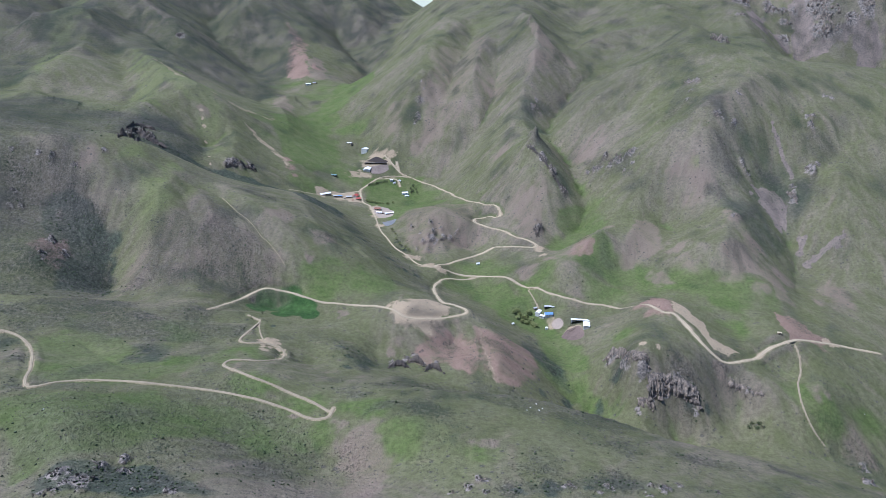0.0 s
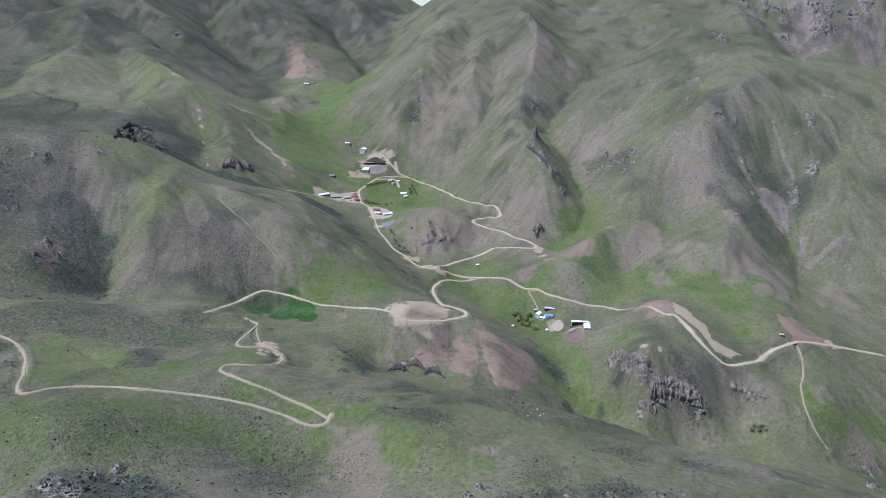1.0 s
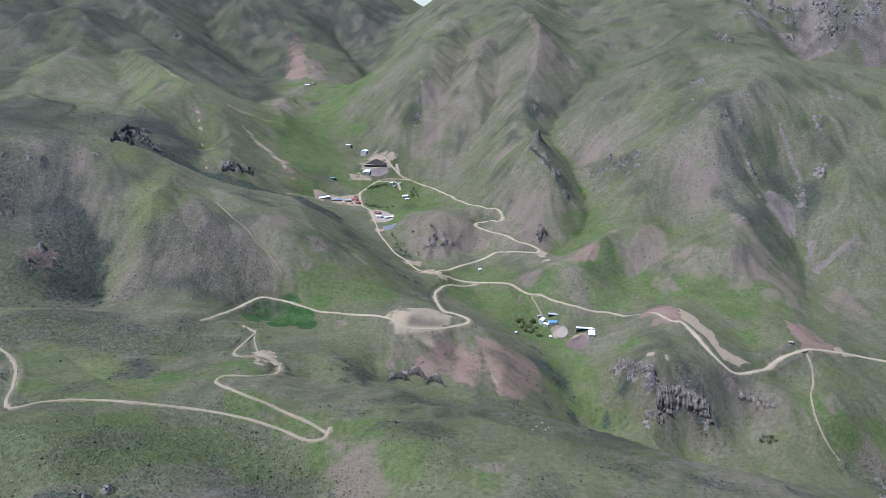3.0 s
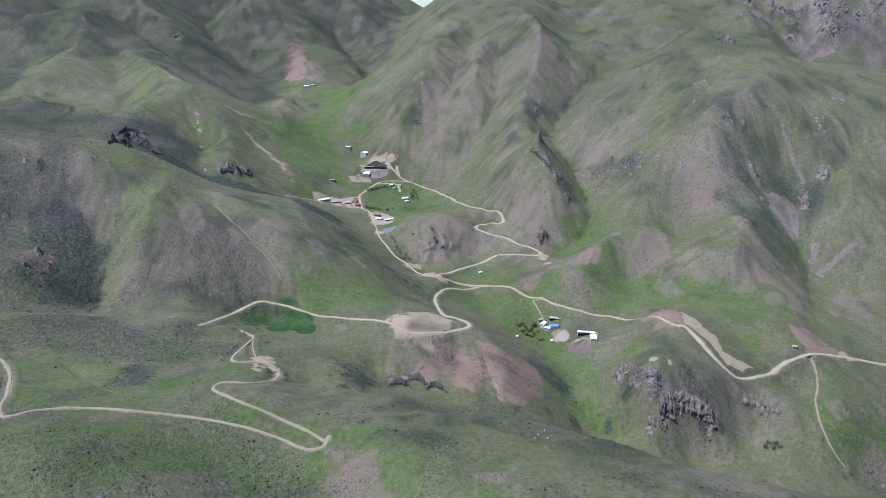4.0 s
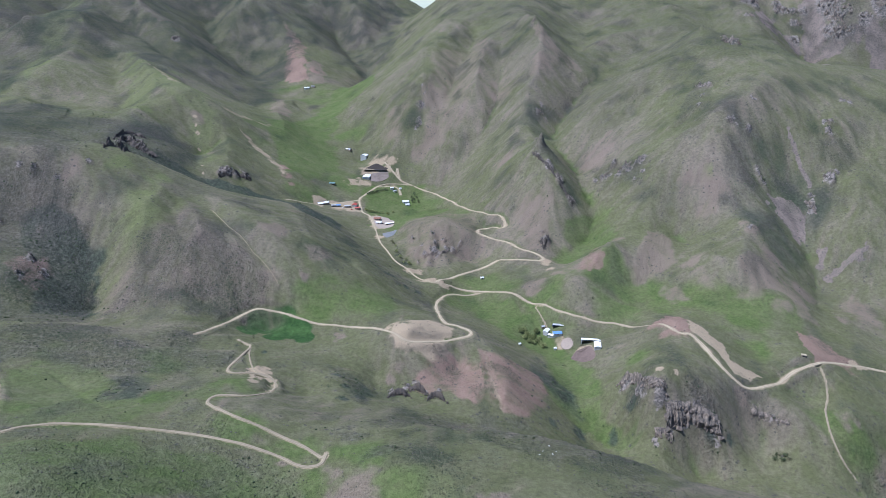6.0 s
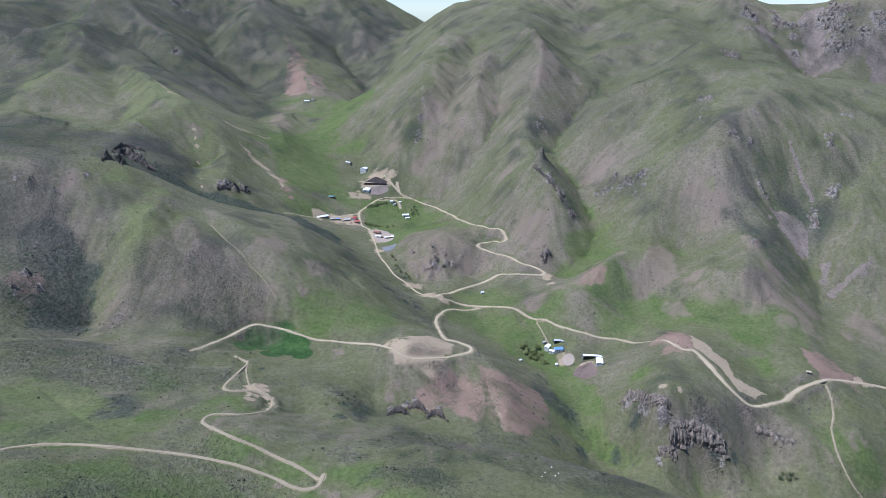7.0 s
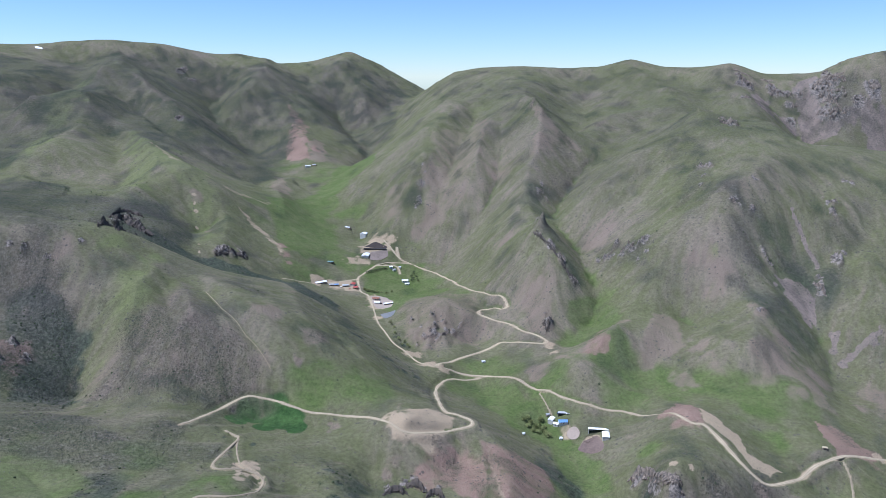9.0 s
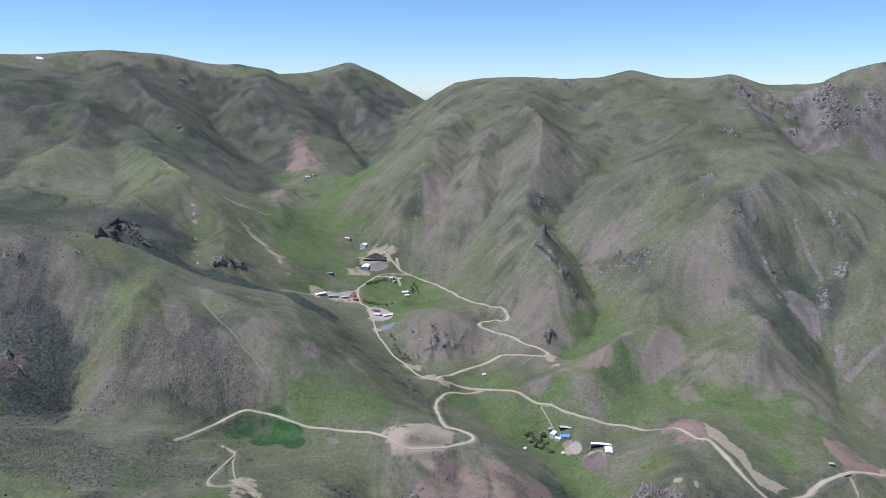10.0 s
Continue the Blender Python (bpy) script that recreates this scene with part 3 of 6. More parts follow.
# larger stretches of cover with firmer edges: kind, softness, amount, outline in plan
STRETCHES = [
    ("thicket_haze", 12, 0.85, [(-573, 957), (-541, 981), (-499, 960), (-473, 928), (-454, 896), (-443, 851), (-416, 793), (-464, 768)]),
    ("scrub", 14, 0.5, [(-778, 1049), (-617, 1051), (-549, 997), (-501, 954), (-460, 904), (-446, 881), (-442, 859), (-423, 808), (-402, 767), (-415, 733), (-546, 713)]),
    ("thicket_haze", 5, 0.8, [(-504, 954), (-460, 901), (-445, 865), (-412, 780), (-407, 781), (-438, 863), (-451, 895), (-499, 955)]),
    ("thicket_haze", 5, 0.9, [(-555, 1317), (-470, 1322), (-387, 1347), (-269, 1377), (-185, 1247), (-178, 1180), (-236, 1171), (-387, 1310), (-417, 1156)]),
    ("red", 10, 0.8, [(-530, 872), (-504, 884), (-478, 843), (-495, 812)]),
    ("soil", 35, 0.68, [(-418, 885), (-376, 1034), (-303, 966), (-223, 896), (-225, 867), (-270, 800), (-393, 788), (-428, 858)]),
    ("scrub", 35, 0.42, [(-403, 882), (-376, 1034), (-294, 976), (-244, 894), (-244, 865), (-270, 800), (-393, 788), (-409, 848)]),
    ("lime", 20, 0.8, [(-451, 1028), (-410, 1059), (-398, 958), (-414, 891), (-429, 860), (-439, 872), (-437, 931)]),
    ("scrub", 14, 0.28, [(-232, 1176), (-187, 1235), (-118, 1131), (-56, 1048), (-19, 995), (-30, 966), (-85, 971), (-137, 992), (-192, 1020)]),
    ("thicket_haze", 14, 0.22, [(-208, 1165), (-183, 1213), (-117, 1117), (-55, 1035), (-23, 992), (-38, 971), (-86, 979), (-141, 1022)]),
    ("scrub", 60, 0.42, [(-1697, 2574), (-1671, 2816), (-1387, 3126), (-1194, 3239), (-796, 3406), (-477, 3758), (-136, 3789), (-246, 2599), (-490, 2792), (-477, 1996), (-592, 1977), (-638, 1852), (-847, 2056), (-987, 2021), (-1006, 1496)]),
    ("scrub", 60, 0.25, [(-62, 3017), (233, 2611), (680, 2724), (923, 2483), (1122, 2344), (1321, 2256), (1004, 1694), (622, 1606), (331, 1585), (171, 1980)]),
    ("scrub", 30, 0.5, [(-985, 1515), (-718, 1467), (-573, 1490), (-541, 1522), (-474, 1305), (-540, 1303), (-539, 1033), (-662, 1034)]),
    ("meadow", 12, 1.2, [(-183, 1562), (-42, 1599), (-1, 1439), (-90, 1295), (-142, 1356)]),
    ("meadow", 20, 1.2, [(-436, 1767), (-366, 2062), (-324, 2351), (-230, 2162), (-301, 1955), (-283, 1783), (-241, 1631), (-291, 1495), (-339, 1504)]),
    ("meadow", 12, 1.3, [(-322, 1988), (-198, 2135), (-227, 2306), (-290, 2232), (-330, 1963)]),
    ("meadow", 15, 1.2, [(13, 1056), (107, 1024), (155, 937), (172, 896), (180, 789), (145, 787), (124, 891), (42, 982)]),
    ("meadow", 20, 1, [(174, 1039), (256, 1114), (269, 1056), (321, 1032), (425, 972), (480, 926), (470, 907), (376, 924), (291, 982)]),
    ("red", 4, 1, [(280, 908), (304, 945), (323, 926), (311, 858), (289, 863)]),
    ("red", 3, 1.3, [(468, 905), (477, 900), (489, 899), (502, 871), (508, 833), (455, 821)]),
    ("scree", 3, 1.2, [(553, 1224), (595, 1221), (606, 1188), (587, 1140), (572, 1160), (563, 1192)]),
    ("scree", 2, 1.1, [(600, 1122), (618, 1116), (593, 1089)]),
    ("scree", 2, 1.0, [(585, 1067), (629, 1088), (667, 1103), (662, 1093), (632, 1079), (587, 1056)]),
    ("scree", 3, 0.9, [(629, 1357), (637, 1355), (637, 1295), (640, 1236), (633, 1241), (629, 1293)]),
    ("dirt", 2, 0.8, [(322, 908), (337, 871), (351, 850), (347, 814), (379, 796), (357, 782), (340, 786), (334, 823), (312, 859)]),
    ("red", 12, 0.5, [(-31, 767), (26, 801), (35, 756), (36, 716), (-32, 712)]),
    ("red", 12, 0.5, [(43, 796), (89, 796), (122, 800), (129, 777), (49, 716)]),
    ("soil", 12, 0.62, [(-79, 1395), (58, 1367), (83, 1210), (-31, 1152), (-73, 1193)]),
    ("soil", 12, 0.9, [(134, 1248), (161, 1305), (206, 1273), (181, 1171), (131, 1169)]),
    ("soil", 12, 0.75, [(436, 1030), (465, 1039), (462, 999), (458, 957), (421, 971)]),
    ("soil", 10, 0.85, [(493, 1022), (521, 976), (510, 923), (478, 930), (478, 982)]),
    ("red", 9, 0.5, [(201, 1082), (254, 1157), (249, 1101), (220, 1049)]),
    ("soil", 16, 0.7, [(312, 1109), (347, 1090), (316, 1055), (280, 1054)]),
    ("soil", 12, 0.75, [(377, 1084), (387, 1038), (396, 984), (376, 1005)]),
    ("soil", 7, 0.9, [(331, 1020), (351, 1018), (353, 984), (335, 1000)]),
    ("red", 9, 0.55, [(-643, 2985), (-541, 2784), (-506, 2718), (-457, 2385), (-535, 2405), (-556, 2697)]),
    ("soil", 10, 0.9, [(-467, 2566), (-416, 2533), (-385, 2339), (-437, 2339)]),
    ("soil", 14, 0.8, [(-512, 2165), (-473, 2160), (-406, 1926), (-458, 1898)]),
    ("dirt", 3, 0.55, [(-463, 1618), (-403, 1573), (-328, 1493), (-331, 1472), (-403, 1545)]),
    ("lime", 25, 0.9, [(-1032, 1786), (-1123, 2068), (-1290, 2669), (-1211, 2575), (-1062, 2208), (-1059, 2025), (-988, 1737)]),
    ("lime", 25, 0.8, [(-661, 1499), (-902, 2092), (-809, 1997), (-652, 1821), (-560, 1754), (-488, 1581), (-460, 1331), (-548, 1578), (-657, 1670)]),
    ("soil", 3, 1.0, [(339, 1497), (343, 1488), (286, 1447), (281, 1457)]),
    ("soil", 5, 0.9, [(203, 2236), (224, 2087), (311, 1938), (352, 1879), (338, 1865), (251, 1930)]),
    ("soil", 22, 0.6, [(-28, 2093), (105, 2189), (127, 2005), (59, 1791), (-17, 1698), (-64, 1717)]),
    ("scrub", 40, 0.28, [(-354, 457), (-262, 490), (-123, 505), (-71, 455), (-85, 392), (-279, 340)]),
    ("thicket_haze", 30, 0.42, [(491, 1266), (565, 1350), (614, 1337), (641, 1283), (640, 1229), (602, 1165), (574, 1072), (511, 1039), (468, 1083), (468, 1183)]),
    ("thicket_haze", 30, 0.42, [(183, 1685), (286, 1759), (256, 1607), (232, 1361), (287, 1351), (285, 1254), (227, 1264), (184, 1363), (169, 1553)]),
    ("scrub", 12, 0.3, [(285, 1406), (328, 1415), (365, 1324), (351, 1266), (319, 1305), (287, 1360)]),
    ("scrub", 12, 0.3, [(444, 1424), (531, 1561), (554, 1498), (462, 1300), (412, 1318)]),
    ("scrub", 12, 0.28, [(666, 1349), (737, 1368), (740, 1306), (677, 1222), (653, 1267)]),
    ("scrub", 12, 0.28, [(-85, 1907), (-27, 1914), (-19, 1840), (-60, 1779), (-94, 1788)]),
    ("meadow", 14, 0.8, [(237, 1260), (290, 1301), (298, 1192), (229, 1087), (186, 1125)]),
    ("meadow", 10, 0.75, [(-327, 449), (-284, 469), (-220, 489), (-168, 493), (-120, 479), (-82, 469), (-85, 454), (-131, 450), (-185, 429), (-203, 398), (-213, 379), (-245, 372), (-255, 352), (-267, 348)]),
    ("meadow", 8, 0.7, [(-404, 622), (-362, 648), (-318, 637), (-295, 574), (-238, 575), (-214, 651), (-179, 589), (-228, 547), (-267, 496), (-324, 499)]),
    ("lime", 10, 0.5, [(-41, 467), (7, 460), (19, 437), (48, 429), (29, 387), (-9, 380), (-34, 414)]),
    ("soil", 6, 0.8, [(-80, 473), (-61, 480), (-41, 457), (-37, 430), (-48, 393), (-72, 401), (-82, 449)]),
    ("meadow", 8, 0.8, [(119, 788), (158, 797), (191, 740), (214, 696), (178, 744), (137, 753)]),
    ("scrub", 14, 0.45, [(-475, 687), (-408, 730), (-288, 714), (-229, 722), (-216, 677), (-308, 640), (-380, 639), (-443, 632)]),
    ("thicket_haze", 8, 0.5, [(-316, 613), (-294, 635), (-269, 627), (-258, 573), (-286, 566)]),
    ("thicket_haze", 8, 0.5, [(-125, 736), (-95, 728), (-76, 697), (-99, 663), (-115, 682)]),
    ("scrub", 12, 0.36, [(-92, 538), (-13, 580), (56, 513), (91, 492), (161, 504), (209, 701), (75, 693), (-40, 670)]),
    ("soil", 5, 0.6, [(-1123, 2652), (-1089, 2626), (-957, 2575), (-829, 2709), (-779, 2487), (-919, 2426)]),
    ("dirt", 3, 0.45, [(-827, 1996), (-673, 1808), (-547, 1670), (-476, 1680), (-416, 1747), (-413, 1721), (-479, 1650), (-644, 1732)]),
    ("red", 6, 0.9, [(-578, 2755), (-493, 2530), (-430, 2360), (-468, 2345), (-520, 2375), (-520, 2536)]),
    ("soil", 6, 0.9, [(-441, 2453), (-410, 2457), (-379, 2336), (-415, 2314)]),
    ("scree", 8, 0.9, [(1195, 2486), (1171, 2347), (1133, 2239), (1164, 2149), (1105, 2123), (1064, 2133), (1064, 2227)]),
    ("scree", 10, 0.8, [(1217, 2161), (1285, 2175), (1239, 2075), (913, 1632), (1211, 2112)]),
    ("soil", 6, 0.9, [(310, 1121), (343, 1172), (376, 1160), (355, 1070), (299, 1058)]),
    ("soil", 6, 0.9, [(453, 1053), (464, 1040), (483, 1015), (499, 981), (454, 984), (432, 1009)]),
    ("red", 5, 0.7, [(198, 1054), (243, 1093), (249, 1081), (223, 1047)]),
    ("red", 9, 0.7, [(46, 803), (74, 811), (108, 805), (120, 766), (78, 695), (63, 696), (52, 746)]),
    ("red", 8, 0.75, [(-25, 768), (11, 799), (41, 777), (46, 705), (10, 713), (-33, 744)]),
    ("thicket_haze", 8, 0.6, [(114, 904), (129, 858), (152, 808), (167, 760), (152, 755), (126, 779), (106, 801)]),
    # far slopes: bluish tone over the shrubs, distance haze put into the ground colour
    ("thicket_haze", 40, 0.4, [(-1132, 2611), (-1164, 3140), (-835, 2729), (-793, 2262), (-1009, 2468)]),
    ("thicket_haze", 40, 0.4, [(-1222, 2038), (-1157, 2096), (-1119, 2147), (-975, 1758), (-979, 1669), (-1021, 1698)]),
    ("thicket_haze", 40, 0.35, [(-735, 3349), (-513, 3586), (-284, 3428), (-357, 3122), (-467, 3060), (-617, 3123)]),
    ("thicket_haze", 25, 0.45, [(-868, 1449), (-657, 1464), (-603, 1300), (-504, 1292), (-459, 1325), (-536, 1520), (-628, 1529), (-785, 1498)]),
    # whole far west: the same tone again, haze carried by colour
    ("thicket_haze", 60, 0.34, [(-1697, 2574), (-1671, 2816), (-1387, 3126), (-1194, 3239), (-796, 3406), (-477, 3758), (-136, 3789), (-246, 2599), (-490, 2792), (-477, 1996), (-592, 1977), (-638, 1852), (-847, 2056), (-987, 2021), (-1006, 1496)]),
    ("thicket_haze", 5, 0.9, [(-237, 328), (-241, 351), (-239, 367), (-219, 376), (-194, 376), (-161, 364), (-134, 353)]),
    ("thicket_haze", 6, 0.35, [(38, 364), (40, 383), (82, 390), (132, 402), (185, 405), (215, 399)]),
    ("thicket_haze", 8, 0.3, [(-175, 486), (-146, 498), (-98, 460), (-92, 420), (-127, 376), (-158, 419)]),
    ("dirt", 1.5, 0.42, [(45, 805), (49, 806), (51, 767), (58, 722), (64, 695), (60, 694), (53, 721), (46, 769)]),
    ("thicket_haze", 10, 0.35, [(-425, 602), (-411, 605), (-362, 537), (-334, 483), (-338, 466)]),
]
# crags: height of the wall and its line in plan
CRAGS = {
    "east_cliff": [(17, [(206, 790), (217, 781), (224, 758), (233, 746), (245, 737)]), (24, [(241, 721), (255, 724), (273, 728), (289, 726), (303, 724)]), (12, [(229, 713), (247, 709)])],
    "east_crag": [(11, [(349, 750), (363, 747), (374, 739), (385, 734)])],
    "middle_crag": [(11, [(-62, 706), (-52, 716), (-39, 714)]), (14, [(-41, 726), (-31, 731), (-21, 721)]), (12, [(-21, 709), (-11, 719), (-1, 708)])],
    "west_crag": [(24, [(-505, 1095), (-583, 1308), (-560, 1318), (-524, 1306)]), (16, [(-600, 1320), (-599, 1377), (-568, 1378)]), (14, [(-484, 1100), (-544, 1289)])],
    "west_lower_crag": [(18, [(-425, 1348), (-410, 1365), (-392, 1382), (-377, 1386)])],
    "spur_rib": [(13, [(168, 1388), (183, 1364), (199, 1338), (214, 1312), (230, 1281)])],
    "road_crag": [(16, [(163, 1186), (166, 1171), (174, 1188)])],
    "knoll_crag": [(8, [(-34, 1179), (-19, 1185), (-4, 1194), (9, 1219)])],
    "gulch_crag": [(16, [(616, 1215), (622, 1205), (623, 1189)])],
    "sky_crag": [(14, [(960, 2494), (1009, 2462)]), (14, [(1034, 2455), (1071, 2440)]), (16, [(1157, 2348), (1190, 2343), (1230, 2325)]), (34, [(1170, 2349), (1201, 2339), (1222, 2296)]), (26, [(955, 2468), (977, 2435), (993, 2410)]), (26, [(1147, 2266), (1166, 2258), (1173, 2206)]), (22, [(1046, 2459), (1057, 2418)]), (20, [(1268, 2235), (1301, 2237)]), (20, [(639, 1736), (662, 1712)])],
}



def relief_nodes():
    nodes = []
    for name, line in LANDFORMS.items():
        if name in SPOTS:
            nodes += line
            continue
        for a, b in zip(line[:-1], line[1:]):
            k = max(1, int(math.hypot(b[0] - a[0], b[1] - a[1]) / 60))
            nodes += [tuple(p + (q - p) * i / k for p, q in zip(a, b)) for i in range(k)]
        nodes.append(line[-1])
    return np.array(nodes, float)


NODES = relief_nodes()


def kernel(a, b):
    return np.sqrt(((a[:, None, :2] - b[None, :, :2]) ** 2).sum(2) + 18.0 ** 2)


def relief_weights():
    n = len(NODES)
    m = np.zeros((n + 3, n + 3))
    m[:n, :n] = kernel(NODES, NODES) - 2.0 * np.eye(n)
    m[:n, n], m[:n, n + 1:] = 1, NODES[:, :2]
    m[n, :n], m[n + 1:, :n] = 1, NODES[:, :2].T
    return np.linalg.solve(m, np.r_[NODES[:, 2], 0, 0, 0])


WEIGHTS = relief_weights()


def relief(xy):
    out = np.empty(len(xy))
    n = len(NODES)
    for i in range(0, len(xy), 6000):
        q = xy[i:i + 6000]
        out[i:i + 6000] = kernel(q, NODES) @ WEIGHTS[:n] + WEIGHTS[n] + q @ WEIGHTS[n + 1:]
    return out


def half_width(y):
    return 0.72 * np.maximum(y, 0) + 260 + np.where(y < 250, (250 - y) * 1.2, 0)


def fan(rows):
    return np.concatenate([np.linspace(-400, 250, rows // 25)[:-1], 250 * (4950 / 250) ** np.linspace(0, 1, rows - rows // 25 + 1)])


def fan_grid(row_y, cols):
    """A sheet in plan whose mesh widens from the near hill to the skyline."""
    xx = half_width(row_y)[:, None] * np.linspace(-1, 1, cols)[None, :]
    return np.stack([xx.ravel(), np.repeat(row_y[:, None], cols, 1).ravel()], 1)


PLAN_Y, PLAN_COLS = fan(430), 350


def slump(z):
    """Slopes too steep to stand settle until they are no more than scree-steep."""
    dy = np.gradient(PLAN_Y)[:, None]
    dx = 2 * half_width(PLAN_Y)[:, None] / (PLAN_COLS - 1)
    across = half_width(PLAN_Y)[:, None] * np.linspace(-1, 1, PLAN_COLS)[None, :]
    away = np.maximum(np.clip((PLAN_Y[:, None] - 800) / 200, 0, 1), np.clip((PLAN_Y[:, None] - 670) / 60, 0, 1) * np.clip((190 - across) / 40, 0, 1))
    for _ in range(50):
        steep = np.hypot(np.gradient(z, axis=0) / dy, np.gradient(z, axis=1) / dx)
        soft = z.copy()
        soft[1:-1, 1:-1] = (z[:-2, 1:-1] + z[2:, 1:-1] + z[1:-1, :-2] + z[1:-1, 2:]) / 4
        z = z + np.clip((steep - 0.56) / 0.25, 0, 1) * away * 0.8 * (soft - z)
    return z




def curve_weights(t):
    return (0.5 * (-t + 2 * t ** 2 - t ** 3), 0.5 * (2 - 5 * t ** 2 + 3 * t ** 3), 0.5 * (t + 4 * t ** 2 - 3 * t ** 3), 0.5 * (-t ** 2 + t ** 3))


def base_height(xy):
    """Smooth relief at places in plan, from the coarse sheet."""
    rows, cols = PLAN.shape
    r = np.clip(np.interp(xy[:, 1], PLAN_Y, np.arange(rows)), 1, rows - 2.001)
    c = np.clip((xy[:, 0] / half_width(xy[:, 1]) + 1) / 2 * (cols - 1), 1, cols - 2.001)
    i, j = r.astype(int), c.astype(int)
    wr, wc = curve_weights(r - i), curve_weights(c - j)
    return sum(wr[a] * sum(wc[b] * PLAN[i + a - 1, j + b - 1] for b in range(4)) for a in range(4))


def value_noise(xy, size, seed):
    p = xy / size
    c = np.floor(p).astype(np.int64)
    f = p - c
    f = f * f * f * (f * (f * 6 - 15) + 10)

    def corner(dx, dy):
        h = (c[:, 0] + dx) * 374761393 + (c[:, 1] + dy) * 668265263 + seed * 974634777
        h = ((h ^ (h >> 13)) * 1274126177) & 0x7FFFFFFF
        h = ((h ^ (h >> 16)) * 2246822519) & 0x7FFFFFFF
        return h / 0x7FFFFFFF
    top = corner(0, 0) * (1 - f[:, 0]) + corner(1, 0) * f[:, 0]
    low = corner(0, 1) * (1 - f[:, 0]) + corner(1, 1) * f[:, 0]
    return (top * (1 - f[:, 1]) + low * f[:, 1]) * 2 - 1


def fbm(xy, size, octaves, seed):
    return sum(value_noise(xy + 137.0 * k, size / 2 ** k, seed + k) / 2 ** k for k in range(octaves))


def downhill_ribs(xy, grad, size, seed):
    """Ribs and runnels that follow the fall of the slope; -1 to 1."""
    g = np.hypot(grad[:, 0], grad[:, 1]) + 1e-6
    across = np.stack([-grad[:, 1] / g, grad[:, 0] / g], 1)
    p = xy / size
    c = np.floor(p)
    total, weight = np.zeros(len(xy)), np.zeros(len(xy))
    for dx in (-1, 0, 1):
        for dy in (-1, 0, 1):
            cell = c + (dx, dy)
            jx = value_noise(cell * 7.31 + 0.5, 1.0, seed) * 0.5
            jy = value_noise(cell * 5.77 + 0.5, 1.0, seed + 5) * 0.5
            v = p - cell - 0.5 - np.stack([jx, jy], 1)
            w = np.exp(-(v ** 2).sum(1) * 3.0)
            total += w * np.cos(6.283 * (v * across).sum(1) + jx * 9)
            weight += w
    return total / weight


def line_distance(xy, line):
    best, where = np.full(len(xy), 1e9), np.zeros(len(xy))
    run = 0.0
    for a, b in zip(np.array(line[:-1], float), np.array(line[1:], float)):
        d = b - a
        n = max(1e-6, np.hypot(*d))
        s = np.clip(((xy - a) @ d) / n ** 2, 0, 1)
        r = np.hypot(*(xy - a - s[:, None] * d).T)
        near = r < best
        best, where = np.where(near, r, best), np.where(near, run + s * n, where)
        run += n
    return best, where, run


def box_mask(xy, pts, margin):
    a = np.array([p[:2] for p in pts], float)
    lo, hi = a.min(0) - margin, a.max(0) + margin
    return np.nonzero(((xy > lo) & (xy < hi)).all(1))[0]


def cover(kind, xy):
    """How much of a kind of cover lies at each place, 0 to 1, with ragged soft edges."""
    out = np.zeros(len(xy))
    for spots in COVER[kind]:
        for x, y, r in spots:
            k = box_mask(xy, [(x, y)], r * 2.2)
            if len(k):
                q = xy[k]
                warp = (0.12 if kind == "crop" else 0.6) * fbm(q, r * 1.1, 4, 21)
                d = np.hypot(q[:, 0] - x, (q[:, 1] - y) * 0.8) / r + warp
                out[k] = np.maximum(out[k], np.clip(1.25 - d, 0, 1) * (0.45 if kind == "scrub" else 1.0))
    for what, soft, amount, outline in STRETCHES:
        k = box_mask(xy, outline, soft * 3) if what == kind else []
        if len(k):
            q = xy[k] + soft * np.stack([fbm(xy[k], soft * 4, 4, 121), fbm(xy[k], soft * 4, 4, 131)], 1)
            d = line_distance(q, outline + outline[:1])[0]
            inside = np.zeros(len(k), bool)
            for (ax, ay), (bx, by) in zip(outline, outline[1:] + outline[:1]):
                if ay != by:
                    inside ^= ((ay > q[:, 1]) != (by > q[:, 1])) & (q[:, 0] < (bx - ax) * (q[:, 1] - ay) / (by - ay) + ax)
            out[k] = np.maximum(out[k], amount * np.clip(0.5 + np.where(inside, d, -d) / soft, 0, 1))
    return out


def crease_lift(xy):
    """What the crests and gullies add to the smooth relief: sharp lines with long flanks."""
    h = np.zeros(len(xy))
    for group in CREASES.values():
        for deep, half, line in group:
            k = box_mask(xy, line, half * 4)
            if len(k):
                d, s, run = line_distance(xy[k] + 0.16 * half * np.stack([fbm(xy[k], half * 2.5, 3, 81), fbm(xy[k], half * 2.5, 3, 91)], 1), line)
                ends = np.clip(np.minimum(s, run - s) / (half * 2.5) + 0.25, 0, 1)
                edge = (0.16 if deep > 0 else 0.10) * half
                h[k] += deep * ends * np.exp(-np.sqrt(d ** 2 + edge ** 2) / (0.9 * half))
    return h


PLAN_XY = fan_grid(PLAN_Y, PLAN_COLS)
RELIEF = relief(PLAN_XY)
PLAN = slump((RELIEF + crease_lift(PLAN_XY)).reshape(len(PLAN_Y), PLAN_COLS))


